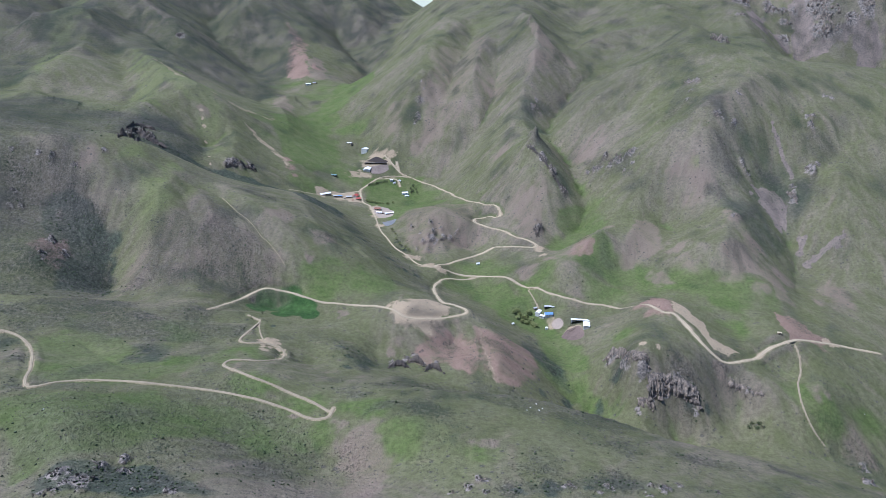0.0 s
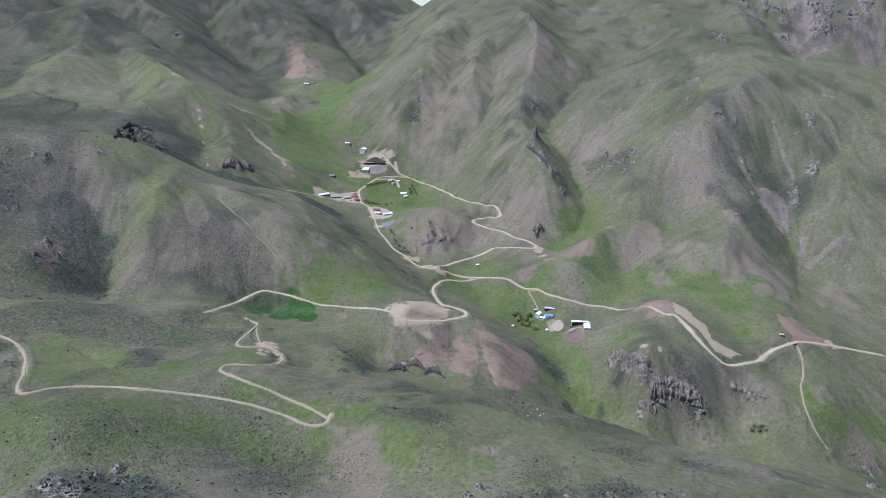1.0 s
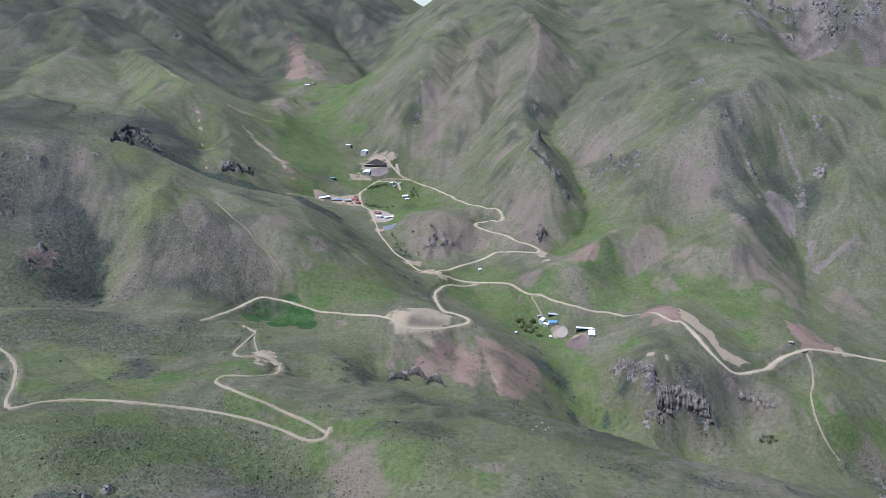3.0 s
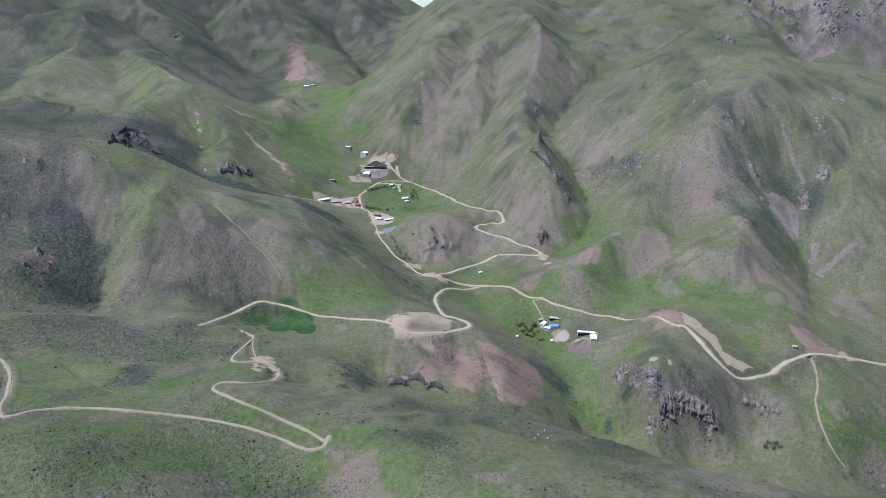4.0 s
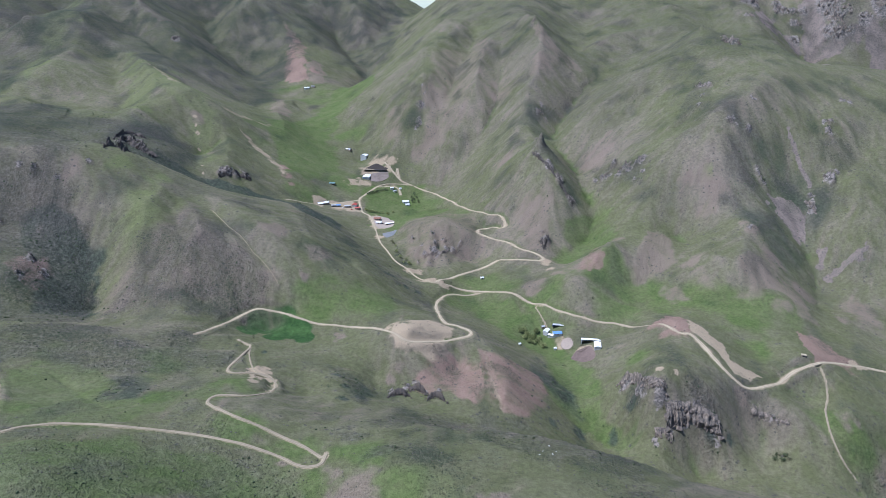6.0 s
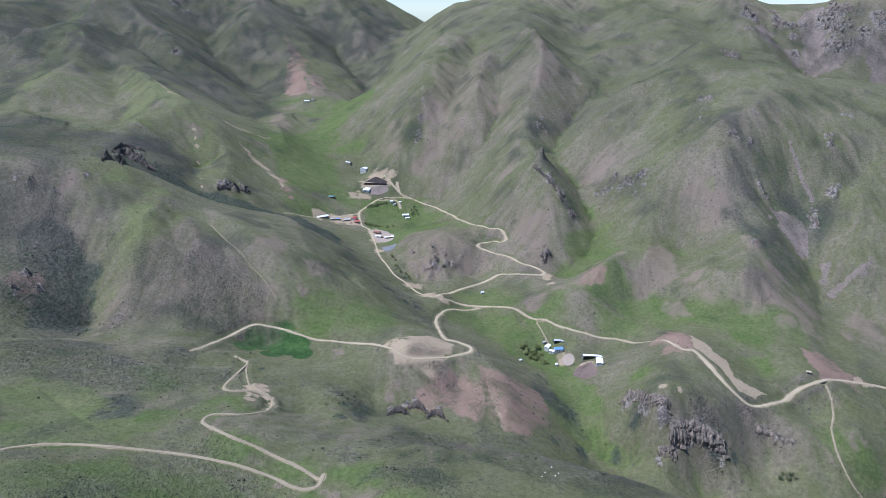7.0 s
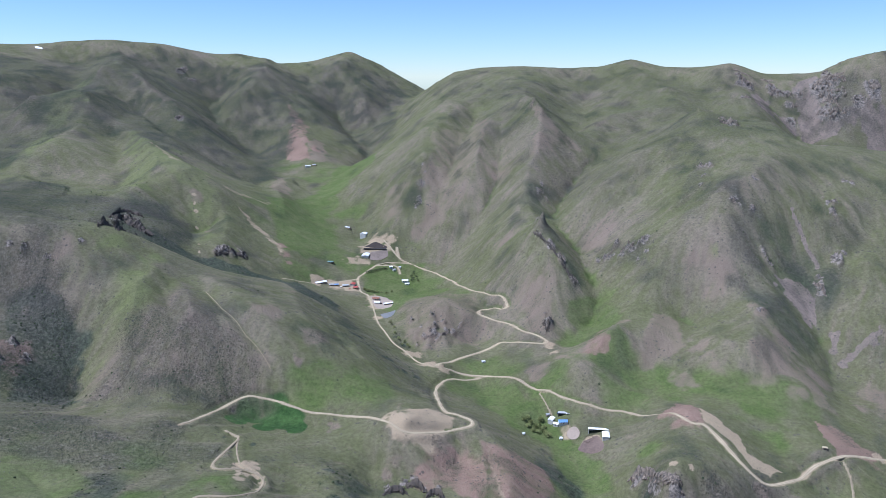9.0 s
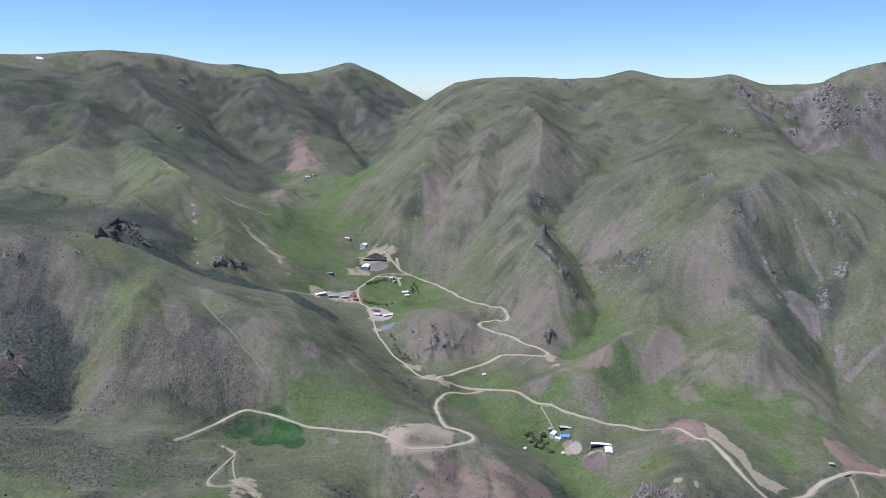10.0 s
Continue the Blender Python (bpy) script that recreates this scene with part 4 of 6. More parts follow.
def bare_height(xy):
    """The land with its gullies, ribs and crags, before any road was cut."""
    e = 4.0
    h = base_height(xy)
    grad = np.stack([base_height(xy + (e, 0)) - h, base_height(xy + (0, e)) - h], 1) / e
    slope = np.hypot(grad[:, 0], grad[:, 1])
    far = np.clip((xy[:, 1] - 250) / 1700, 0.12, 1)
    steep = np.clip((slope - 0.22) / 0.4, 0, 1)
    warped = xy + 14 * np.stack([fbm(xy, 110.0, 2, 31), fbm(xy, 110.0, 2, 41)], 1)
    high = np.clip((xy[:, 1] - 1500) / 800, 0, 1)
    h += downhill_ribs(warped, grad, 330.0, 45) * 2.5 * high * steep
    h += downhill_ribs(warped, grad, 150.0, 51) * 2.5 * far * steep
    h += downhill_ribs(warped, grad, 58.0, 61) * 2.2 * np.clip(far, 0.25, 1) * steep
    h += downhill_ribs(warped, grad, 22.0, 71) * 1.0 * steep
    h += fbm(xy, 140.0, 3, 3) * 3.0 * far + fbm(xy, 14.0, 2, 9) * 0.4
    crag = cover("rock", xy)
    k = np.nonzero(crag > 0)[0]
    h[k] += crag[k] * (np.abs(fbm(xy[k], 16.0, 3, 15)) * 9 - 2 + np.abs(value_noise(xy[k] * (1, 0.4), 6.0, 17)) * 4) * np.clip(xy[k, 1] / 900, 0.35, 1.2)
    return h


def smooth_line(line, step):
    """Points every step metres along a smooth curve through the line's corners."""
    p = np.array(line, float)
    p = np.vstack([2 * p[0] - p[1], p, 2 * p[-1] - p[-2]])
    out = []
    for a, b, c, d in zip(p[:-3], p[1:-2], p[2:-1], p[3:]):
        n = max(1, int(np.hypot(*(c - b)) / step))
        for i in range(n):
            t = i / n
            out.append(0.5 * (2 * b + (c - a) * t + (2 * a - 5 * b + 4 * c - d) * t ** 2 + (3 * b - a - 3 * c + d) * t ** 3))
    out.append(p[-2])
    return np.array(out)


def graded(line):
    """A road's line with the height of its bed, evened out along the way."""
    p = smooth_line(line, 3.0)
    z = bare_height(p)
    for _ in range(6):
        z[1:-1] = (z[:-2] + 2 * z[1:-1] + z[2:]) / 4
    return np.column_stack([p, z])


ROAD_WEAR = {}
ROADBEDS = {name: (width, graded(line)) for name, (width, line) in ROADS.items()}


def ground_height(xy):
    h = bare_height(xy)
    wear = np.zeros(len(xy))
    for width, bed in ROADBEDS.values():
        grip = np.full(len(xy), 1e9)
        level = np.zeros(len(xy))
        for i in range(0, len(bed), 12):
            piece = bed[i:i + 13]
            k = box_mask(xy, piece, width + 14)
            if len(k):
                d2 = ((xy[k][:, None] - piece[None, :, :2]) ** 2).sum(2)
                j = d2.argmin(1)
                d = np.sqrt(d2[np.arange(len(k)), j])
                near = d < grip[k]
                grip[k[near]], level[k[near]] = d[near], piece[j[near], 2]
        flat = np.clip(1 - (grip - width * 0.5 - 2.0) / (4.5 + width), 0, 1)
        flat = flat * flat * (3 - 2 * flat)
        h += (level - 0.25 - h) * flat
        wear = np.maximum(wear, np.clip(1.2 - (grip - width * 0.5) / (0.9 * width), 0, 1))
    ROAD_WEAR["sheet"] = wear
    return h


ROW_Y, COLS_N = fan(940), 760
ROWS_N = len(ROW_Y)
XY = fan_grid(ROW_Y, COLS_N)
Z = ground_height(XY)
Z_GRID = Z.reshape(ROWS_N, COLS_N)


def ground_z(xy):
    """Height of the finished ground sheet at places in plan."""
    xy = np.asarray(xy, float)
    r = np.clip(np.interp(xy[:, 1], ROW_Y, np.arange(ROWS_N)), 0, ROWS_N - 1.001)
    c = np.clip((xy[:, 0] / half_width(xy[:, 1]) + 1) / 2 * (COLS_N - 1), 0, COLS_N - 1.001)
    i, j = r.astype(int), c.astype(int)
    u, v = r - i, c - j
    return (Z_GRID[i, j] * (1 - v) + Z_GRID[i, j + 1] * v) * (1 - u) + (Z_GRID[i + 1, j] * (1 - v) + Z_GRID[i + 1, j + 1] * v) * u


def sheet_value(grid, xy):
    """The nearest value of a layer of the ground sheet."""
    r = np.clip(np.rint(np.interp(xy[:, 1], ROW_Y, np.arange(ROWS_N))).astype(int), 0, ROWS_N - 1)
    c = np.clip(np.rint((xy[:, 0] / half_width(xy[:, 1]) + 1) / 2 * (COLS_N - 1)).astype(int), 0, COLS_N - 1)
    return grid.reshape(ROWS_N, COLS_N)[r, c]


def lie(x, y):
    return float(ground_z([(x, y)])[0])


def mesh_sheet(name, pts, rows, cols):
    me = bpy.data.meshes.new(name)
    i = np.arange(rows * cols).reshape(rows, cols)
    quads = np.stack([i[:-1, :-1], i[:-1, 1:], i[1:, 1:], i[1:, :-1]], -1).reshape(-1, 4)
    me.vertices.add(len(pts))
    me.vertices.foreach_set("co", pts.astype(np.float32).ravel())
    me.loops.add(quads.size)
    me.loops.foreach_set("vertex_index", quads.ravel().astype(np.int32))
    me.polygons.add(len(quads))
    me.polygons.foreach_set("loop_start", (np.arange(len(quads)) * 4).astype(np.int32))
    me.polygons.foreach_set("use_smooth", np.ones(len(quads), bool))
    me.update(calc_edges=True)
    me.validate()
    return me

# ---- materials ----
def material(name):
    m = bpy.data.materials.new(name)
    m.use_nodes = True
    return m, m.node_tree.nodes, m.node_tree.links, m.node_tree.nodes["Principled BSDF"]


class Graph:
    """Short hand for building a material out of nodes."""

    def __init__(self, name, rough=0.9, spec=0.2):
        self.m, self.n, self.l, self.b = material(name)
        self.b.inputs["Roughness"].default_value = rough
        self.b.inputs["Specular IOR Level"].default_value = spec
        self.co = self.n.new("ShaderNodeTexCoord").outputs["Object"]

    def noise(self, scale, detail=4.0, rough=0.6, stretch=None):
        t = self.n.new("ShaderNodeTexNoise")
        t.inputs["Scale"].default_value, t.inputs["Detail"].default_value, t.inputs["Roughness"].default_value = scale, detail, rough
        v = self.co
        if stretch:
            k = self.n.new("ShaderNodeMapping")
            k.inputs["Scale"].default_value = stretch
            self.l.new(v, k.inputs[0])
            v = k.outputs[0]
        self.l.new(v, t.inputs["Vector"])
        return t.outputs["Fac"]

    def math(self, op, a, b=0.0, c=0.0):
        k = self.n.new("ShaderNodeMath")
        k.operation = op
        for s, v in zip(k.inputs, (a, b, c)):
            if isinstance(v, (int, float)):
                s.default_value = v
            else:
                self.l.new(v, s)
        return k.outputs[0]

    def step(self, v, lo, hi):
        k = self.n.new("ShaderNodeMapRange")
        k.interpolation_type = "SMOOTHSTEP"
        k.inputs["From Min"].default_value, k.inputs["From Max"].default_value = lo, hi
        self.l.new(v, k.inputs["Value"])
        return k.outputs[0]

    def mix(self, f, a, b, kind="MIX"):
        k = self.n.new("ShaderNodeMix")
        k.data_type, k.blend_type = "RGBA", kind
        for s, v in zip((k.inputs[0], k.inputs[6], k.inputs[7]), (f, a, b)):
            if isinstance(v, (int, float)):
                s.default_value = v
            elif isinstance(v, tuple):
                s.default_value = (*v, 1)
            else:
                self.l.new(v, s)
        return k.outputs[2]

    def spots(self, scale, jitter=1.0):
        t = self.n.new("ShaderNodeTexVoronoi")
        t.inputs["Scale"].default_value, t.inputs["Randomness"].default_value = scale, jitter
        self.l.new(self.co, t.inputs["Vector"])
        return t.outputs["Distance"]

    def attribute(self, name):
        k = self.n.new("ShaderNodeAttribute")
        k.attribute_name = name
        s = self.n.new("ShaderNodeSeparateColor")
        self.l.new(k.outputs["Color"], s.inputs[0])
        return s.outputs[0], s.outputs[1], s.outputs[2]

    def bump(self, height, strength, distance):
        k = self.n.new("ShaderNodeBump")
        k.inputs["Strength"].default_value, k.inputs["Distance"].default_value = strength, distance
        self.l.new(height, k.inputs["Height"])
        self.l.new(k.outputs[0], self.b.inputs["Normal"])

    def done(self, colour):
        if isinstance(colour, tuple):
            self.b.inputs["Base Color"].default_value = (*colour, 1)
        else:
            self.l.new(colour, self.b.inputs["Base Color"])
        return self.m


def turf_material():
    g = Graph("turf", 0.95, 0.1)
    meadow, lime, crop = g.attribute("growth")
    soil, red, dirt = g.attribute("earth")
    scrub, rock, scree = g.attribute("rough_cover")
    hollow, steep, crest = g.attribute("form")
    thicket_haze = g.attribute("thick_cover")[0]
    big, mid, fine, speck = g.noise(0.005, 5, 0.62), g.noise(0.03, 6, 0.68), g.noise(0.22, 6, 0.72), g.noise(1.1, 4, 0.7)
    runnel, patch, tussock = g.attribute("flow")
    streak = g.math("ADD", g.math("MULTIPLY", g.noise(0.05, 5, 0.7, (1.0, 0.45, 0.45)), 0.45), g.math("MULTIPLY", runnel, 0.55))
    wild = g.math("MULTIPLY", g.math("SUBTRACT", 1.0, g.math("MINIMUM", g.math("ADD", meadow, crop), 1.0)), g.math("SUBTRACT", 1.0, g.math("MULTIPLY", dirt, 0.8)))
    tuft, tuft_small = g.spots(0.28), g.spots(0.75)
    green = g.mix(g.step(mid, 0.22, 0.80), (0.091, 0.098, 0.044), (0.140, 0.135, 0.080))
    brown = g.mix(g.step(mid, 0.25, 0.78), (0.150, 0.128, 0.096), (0.194, 0.163, 0.126))
    dry = g.math("ADD", g.math("MULTIPLY", big, 0.9), g.math("ADD", g.math("MULTIPLY", crest, 0.40), g.math("MULTIPLY", steep, 0.36)))
    dry = g.math("ADD", dry, g.math("ADD", g.math("MULTIPLY", g.math("SUBTRACT", streak, 0.5), 0.58), g.math("MULTIPLY", g.math("SUBTRACT", patch, 0.5), 0.4)))
    base = g.mix(g.step(dry, 0.40, 1.00), green, brown)
    base = g.mix(g.math("MULTIPLY", g.step(g.math("ADD", hollow, g.math("MULTIPLY", mid, 0.5)), 0.5, 1.0), 0.6), base, (0.084, 0.110, 0.040))

    def lay(under, mask, colour, noise, weight=0.7, lo=0.32, hi=0.62, amount=1.0):
        f = g.step(g.math("ADD", mask, g.math("MULTIPLY", g.math("SUBTRACT", noise, 0.5), weight)), lo, hi)
        return g.mix(g.math("MULTIPLY", f, amount), under, colour)
    base = lay(base, meadow, g.mix(g.step(mid, 0.35, 0.7), (0.074, 0.111, 0.030), (0.110, 0.134, 0.048)), streak, 0.8, 0.10, 1.1, 0.75)
    base = lay(base, lime, (0.130, 0.148, 0.060), streak, 1.0, 0.15, 1.1, 0.7)
    base = lay(base, crop, g.mix(g.step(mid, 0.45, 0.6), (0.034, 0.068, 0.022), (0.056, 0.104, 0.032)), mid, 0.3, 0.3, 0.5)
    # dark bluish thicket; on the far west this colour also imitates haze
    base = lay(base, thicket_haze, g.mix(g.step(fine, 0.4, 0.62), (0.030, 0.042, 0.036), (0.058, 0.071, 0.058)), tussock, 0.9, 0.05, 1.0, 0.8)
    base = lay(base, soil, g.mix(g.step(fine, 0.35, 0.65), (0.250, 0.192, 0.156), (0.182, 0.142, 0.114)), streak, 0.9, 0.05, 1.15, 0.72)
    base = lay(base, red, g.mix(g.step(fine, 0.35, 0.65), (0.262, 0.170, 0.138), (0.215, 0.148, 0.120)), streak, 1.2, 0.08, 0.9, 0.85)
    base = lay(base, scree, g.mix(g.step(streak, 0.35, 0.65), (0.210, 0.168, 0.146), (0.160, 0.130, 0.116)), streak, 0.7, 0.3, 0.7, 0.9)
    base = lay(base, scrub, g.mix(g.step(fine, 0.4, 0.62), (0.056, 0.058, 0.050), (0.112, 0.101, 0.095)), mid, 0.8, 0.05, 1.0, 0.85)
    clump = g.step(g.math("ADD", g.math("ADD", g.math("MULTIPLY", g.math("SUBTRACT", tussock, 0.5), 0.9), g.math("MULTIPLY", g.math("SUBTRACT", runnel, 0.5), -0.5)), g.math("ADD", g.math("MULTIPLY", g.math("SUBTRACT", fine, 0.5), 1.1), g.math("MULTIPLY", g.math("SUBTRACT", mid, 0.5), 0.6))), 0.16, 0.34)
    base = g.mix(g.math("MULTIPLY", g.math("MULTIPLY", clump, wild), 0.28), base, g.mix(g.step(big, 0.42, 0.58), (0.052, 0.066, 0.040), (0.076, 0.074, 0.062)))
    base = lay(base, dirt, g.mix(g.step(fine, 0.35, 0.65), (0.400, 0.318, 0.220), (0.285, 0.222, 0.155)), streak, 0.9, 0.25, 0.7, 0.9)
    stone = g.mix(g.step(fine, 0.38, 0.6), (0.090, 0.083, 0.080), (0.225, 0.195, 0.172))
    base = lay(base, rock, stone, fine, 1.5, 0.35, 0.75)
    grain = g.mix(1.0, base, g.mix(g.step(g.math("ADD", g.math("MULTIPLY", fine, 0.5), g.math("MULTIPLY", speck, 0.5)), 0.36, 0.64), (0.72, 0.72, 0.72), (1.32, 1.32, 1.29)), "MULTIPLY")
    thick = g.math("ADD", g.math("SUBTRACT", g.math("MULTIPLY", scrub, 0.42), 0.10), g.math("ADD", g.math("MULTIPLY", g.math("SUBTRACT", mid, 0.5), 0.6), g.math("MULTIPLY", g.math("SUBTRACT", tussock, 0.5), 0.45)))
    bushy = g.math("MAXIMUM", g.step(g.math("SUBTRACT", g.math("ADD", thick, 0.26), tuft), 0.0, 0.10), g.math("MULTIPLY", g.step(g.math("SUBTRACT", g.math("ADD", thick, 0.33), tuft_small), 0.0, 0.12), 0.85))
    grain = g.mix(g.math("MULTIPLY", g.math("MULTIPLY", bushy, wild), 0.62), grain, g.mix(g.step(big, 0.4, 0.6), (0.050, 0.062, 0.036), (0.080, 0.076, 0.062)))
    dots = g.step(g.math("SUBTRACT", g.math("ADD", g.math("MULTIPLY", g.math("SUBTRACT", mid, 0.5), 0.7), 0.16), g.spots(0.11)), 0.0, 0.05)
    grain = g.mix(g.math("MULTIPLY", g.math("MULTIPLY", dots, wild), 0.8), grain, g.mix(g.step(speck, 0.4, 0.6), (0.040, 0.048, 0.034), (0.120, 0.105, 0.095)))
    lumps = g.math("MULTIPLY", g.math("SUBTRACT", 1.0, g.math("ADD", g.math("MULTIPLY", tuft, 0.7), g.math("MULTIPLY", tuft_small, 0.5))), g.math("ADD", 0.08, g.math("MULTIPLY", g.math("MAXIMUM", scrub, g.math("MULTIPLY", soil, 0.7)), 0.8)))
    g.bump(g.math("ADD", g.math("ADD", g.math("MULTIPLY", fine, 0.35), g.math("MULTIPLY", speck, 0.2)), g.math("ADD", lumps, g.math("MULTIPLY", bushy, 0.4))), 1.0, 2.6)
    return g.done(grain)


def colour_layer(me, name, a, b, c):
    layer = me.color_attributes.new(name, "FLOAT_COLOR", "POINT")
    layer.data.foreach_set("color", np.stack([a, b, c, np.ones(len(a))], 1).astype(np.float32).ravel())


def form_of_land():
    """Hollows (gullies and draws) and steepness of the sheet."""
    z = Z_GRID
    blur = z.copy()
    for _ in range(10):
        blur[1:-1, 1:-1] = (blur[:-2, 1:-1] + blur[2:, 1:-1] + blur[1:-1, :-2] + blur[1:-1, 2:]) / 4
    spacing = np.gradient(ROW_Y)[:, None]
    hollow = np.clip((blur - z) / spacing * 0.9, 0, 1)
    crest = np.clip((z - blur) / spacing * 0.7, 0, 1)
    steep = np.clip(np.abs(np.gradient(z, axis=0)) / spacing, 0, 1)
    return hollow.ravel(), steep.ravel(), crest.ravel()


ground = new("ground", mesh_sheet("ground", np.column_stack([XY, Z]), ROWS_N, COLS_N))
tagged(ground, "steep valley ground of spring grass, sage scrub and bare earth", "ground", kind="structure")
ground.data.materials.append(turf_material())
hollow, steep, crest = form_of_land()
LAID = {kind: cover(kind, XY) for kind in COVER}
colour_layer(ground.data, "growth", LAID["meadow"], LAID["lime"], LAID["crop"])
colour_layer(ground.data, "earth", LAID["soil"], LAID["red"], np.maximum(LAID["dirt"], ROAD_WEAR["sheet"] * 0.62))
colour_layer(ground.data, "rough_cover", LAID["scrub"], LAID["rock"], LAID["scree"])
colour_layer(ground.data, "thick_cover", LAID["thicket_haze"], LAID["thicket_haze"], LAID["thicket_haze"])
colour_layer(ground.data, "form", hollow, steep, crest)


def growth_flow():
    """Runnels and bands of growth that follow the fall of the slopes, wide patches, and stands of tussock."""
    e = 6.0
    grad = np.stack([base_height(XY + (e, 0)) - base_height(XY - (e, 0)), base_height(XY + (0, e)) - base_height(XY - (0, e))], 1)
    bent = XY + 6 * np.stack([fbm(XY, 45.0, 2, 211), fbm(XY, 45.0, 2, 221)], 1)
    runnel = 0.5 + 0.27 * downhill_ribs(bent, grad, 34.0, 241) + 0.17 * downhill_ribs(bent, grad, 12.0, 251)
    patch = 0.5 + 0.32 * fbm(bent, 120.0, 4, 261)
    tussock = 0.5 + 0.34 * fbm(bent * (1.0, 0.7), 38.0, 3, 271)
    return np.clip(runnel, 0, 1), np.clip(patch, 0, 1), np.clip(tussock, 0, 1)


colour_layer(ground.data, "flow", *growth_flow())


# ---- roads ----
def road_material(name, pale):
    g = Graph(name, 0.95, 0.1)
    fine, mid = g.noise(0.6, 5, 0.7), g.noise(0.05, 4, 0.6)
    u, v, w = g.attribute("lane")
    col = g.mix(g.step(mid, 0.35, 0.7), tuple(pale * c for c in (0.445, 0.370, 0.255)), tuple(pale * c for c in (0.345, 0.285, 0.205)))
    col = g.mix(g.math("MULTIPLY", g.step(fine, 0.4, 0.7), 0.35), col, (0.300, 0.225, 0.165))
    rut = g.math("MULTIPLY", g.step(g.math("ADD", u, g.math("MULTIPLY", g.math("SUBTRACT", fine, 0.5), 0.6)), 0.45, 0.8), 0.6)
    col = g.mix(rut, col, (0.170, 0.160, 0.090))
    g.bump(fine, 0.5, 0.3)
    return g.done(col)


def road_ribbon(name, width, bed, mat):
    """A packed earth ribbon with two wheel ruts and a low crown."""
    n = len(bed)
    d = np.gradient(bed[:, :2], axis=0)
    side = np.stack([d[:, 1], -d[:, 0]], 1) / np.maximum(np.hypot(*d.T), 1e-6)[:, None]
    across = np.array([-0.62, -0.5, -0.33, -0.2, 0.0, 0.2, 0.33, 0.5, 0.62])
    lift = np.array([-0.9, 0.30, 0.22, 0.30, 0.36, 0.30, 0.22, 0.30, -0.9])
    wear = np.array([1.0, 0.6, 0.0, 0.30, 0.85, 0.30, 0.0, 0.6, 1.0])
    wob = 1 + 0.22 * value_noise(bed[:, :2], 14.0, 77)
    pts = np.zeros((n, len(across), 3))
    for i, a in enumerate(across):
        pts[:, i, :2] = bed[:, :2] + side * (a * width * wob)[:, None]
        pts[:, i, 2] = bed[:, 2] + lift[i]
    ob = new(name, mesh_sheet(name, pts.reshape(-1, 3), n, len(across)))
    w = np.tile(wear, n)
    colour_layer(ob.data, "lane", w, w, w)
    ob.data.materials.append(mat)
    return tagged(ob, "pale packed-earth mountain road winding over the slope", "road", kind="structure")


ROAD_MAT, TRACK_MAT = road_material("dirt_road", 1.0), road_material("grassy_track", 0.72)
for road_name, (road_width, road_bed) in ROADBEDS.items():
    road_ribbon(road_name, road_width, road_bed, TRACK_MAT if road_name in ("hill_road", "field_track", "hill_trail", "farm_track", "quarry_track") else ROAD_MAT)


# ---- building blocks ----
def part(name, bm, mat, parent=None, label=""):
    me = bpy.data.meshes.new(name)
    bm.to_mesh(me)
    bm.free()
    me.materials.append(mat)
    ob = new(name, me)
    ob.parent = parent
    if label:
        ob["label"] = label
    return ob


def share(name, me, parent, m):
    ob = new(name, me)
    ob.parent = parent
    ob.matrix_basis = m
    return ob


def box(bm, x, y, z, sx, sy, sz, m=None):
    """A box with its foot at z, in the middle of x and y."""
    r = bmesh.ops.create_cube(bm, size=1.0, matrix=Matrix.Translation((x, y, z + sz / 2)) @ Matrix.Diagonal((sx, sy, sz, 1)))
    if m:
        bmesh.ops.transform(bm, matrix=m, verts=r["verts"])
    return r["verts"]


def block(*boxes):
    bm = bmesh.new()
    for b in boxes:
        box(bm, *b)
    return bm


def empty(name, x, y, z, yaw=0):
    ob = new(name)
    ob.empty_display_size = 1.0
    ob.matrix_basis = pose(x, y, z, 0, 0, yaw)
    return ob


def worn(name, rgb, rough=0.8, scale=0.8, dark=0.7, metal=0.0, stretch=None):
    g = Graph(name, rough, 0.3)
    a, b = g.noise(scale, 5, 0.65, stretch), g.noise(scale * 0.12, 3, 0.6)
    tint = tuple(c * dark for c in rgb)
    col = g.mix(g.step(g.math("ADD", g.math("MULTIPLY", a, 0.6), g.math("MULTIPLY", b, 0.5)), 0.42, 0.75), rgb, tint)
    g.b.inputs["Metallic"].default_value = metal
    g.bump(a, 0.3, 0.05)
    return g.done(col)


WHITE_ROOF = worn("white_sheet_roof", (0.78, 0.79, 0.80), 0.45, 0.7, 0.8, 0.0, (6, 1, 1))
GREY_ROOF = worn("grey_sheet_roof", (0.42, 0.43, 0.44), 0.5, 0.7, 0.7)
BLUE_ROOF = worn("blue_sheet_roof", (0.16, 0.30, 0.55), 0.45, 0.7, 0.75)
RED_ROOF = worn("red_sheet_roof", (0.42, 0.10, 0.08), 0.6, 0.7, 0.65)
BROWN_ROOF = worn("brown_sheet_roof", (0.28, 0.13, 0.09), 0.7, 0.7, 0.65)
LIMEWASH = worn("limewash", (0.72, 0.71, 0.66), 0.9, 0.9, 0.75)
CLAY = worn("clay_wall", (0.36, 0.29, 0.21), 0.95, 0.8, 0.7)
DARK_WOOD = worn("dark_wood", (0.10, 0.08, 0.06), 0.85, 1.5, 0.6)
WOOD = worn("weathered_wood", (0.26, 0.22, 0.18), 0.85, 1.5, 0.6)
GLASS = worn("window_glass", (0.03, 0.04, 0.05), 0.1, 0.5, 0.9)
FRAME = worn("window_paint", (0.60, 0.66, 0.70), 0.6, 1.0, 0.85)
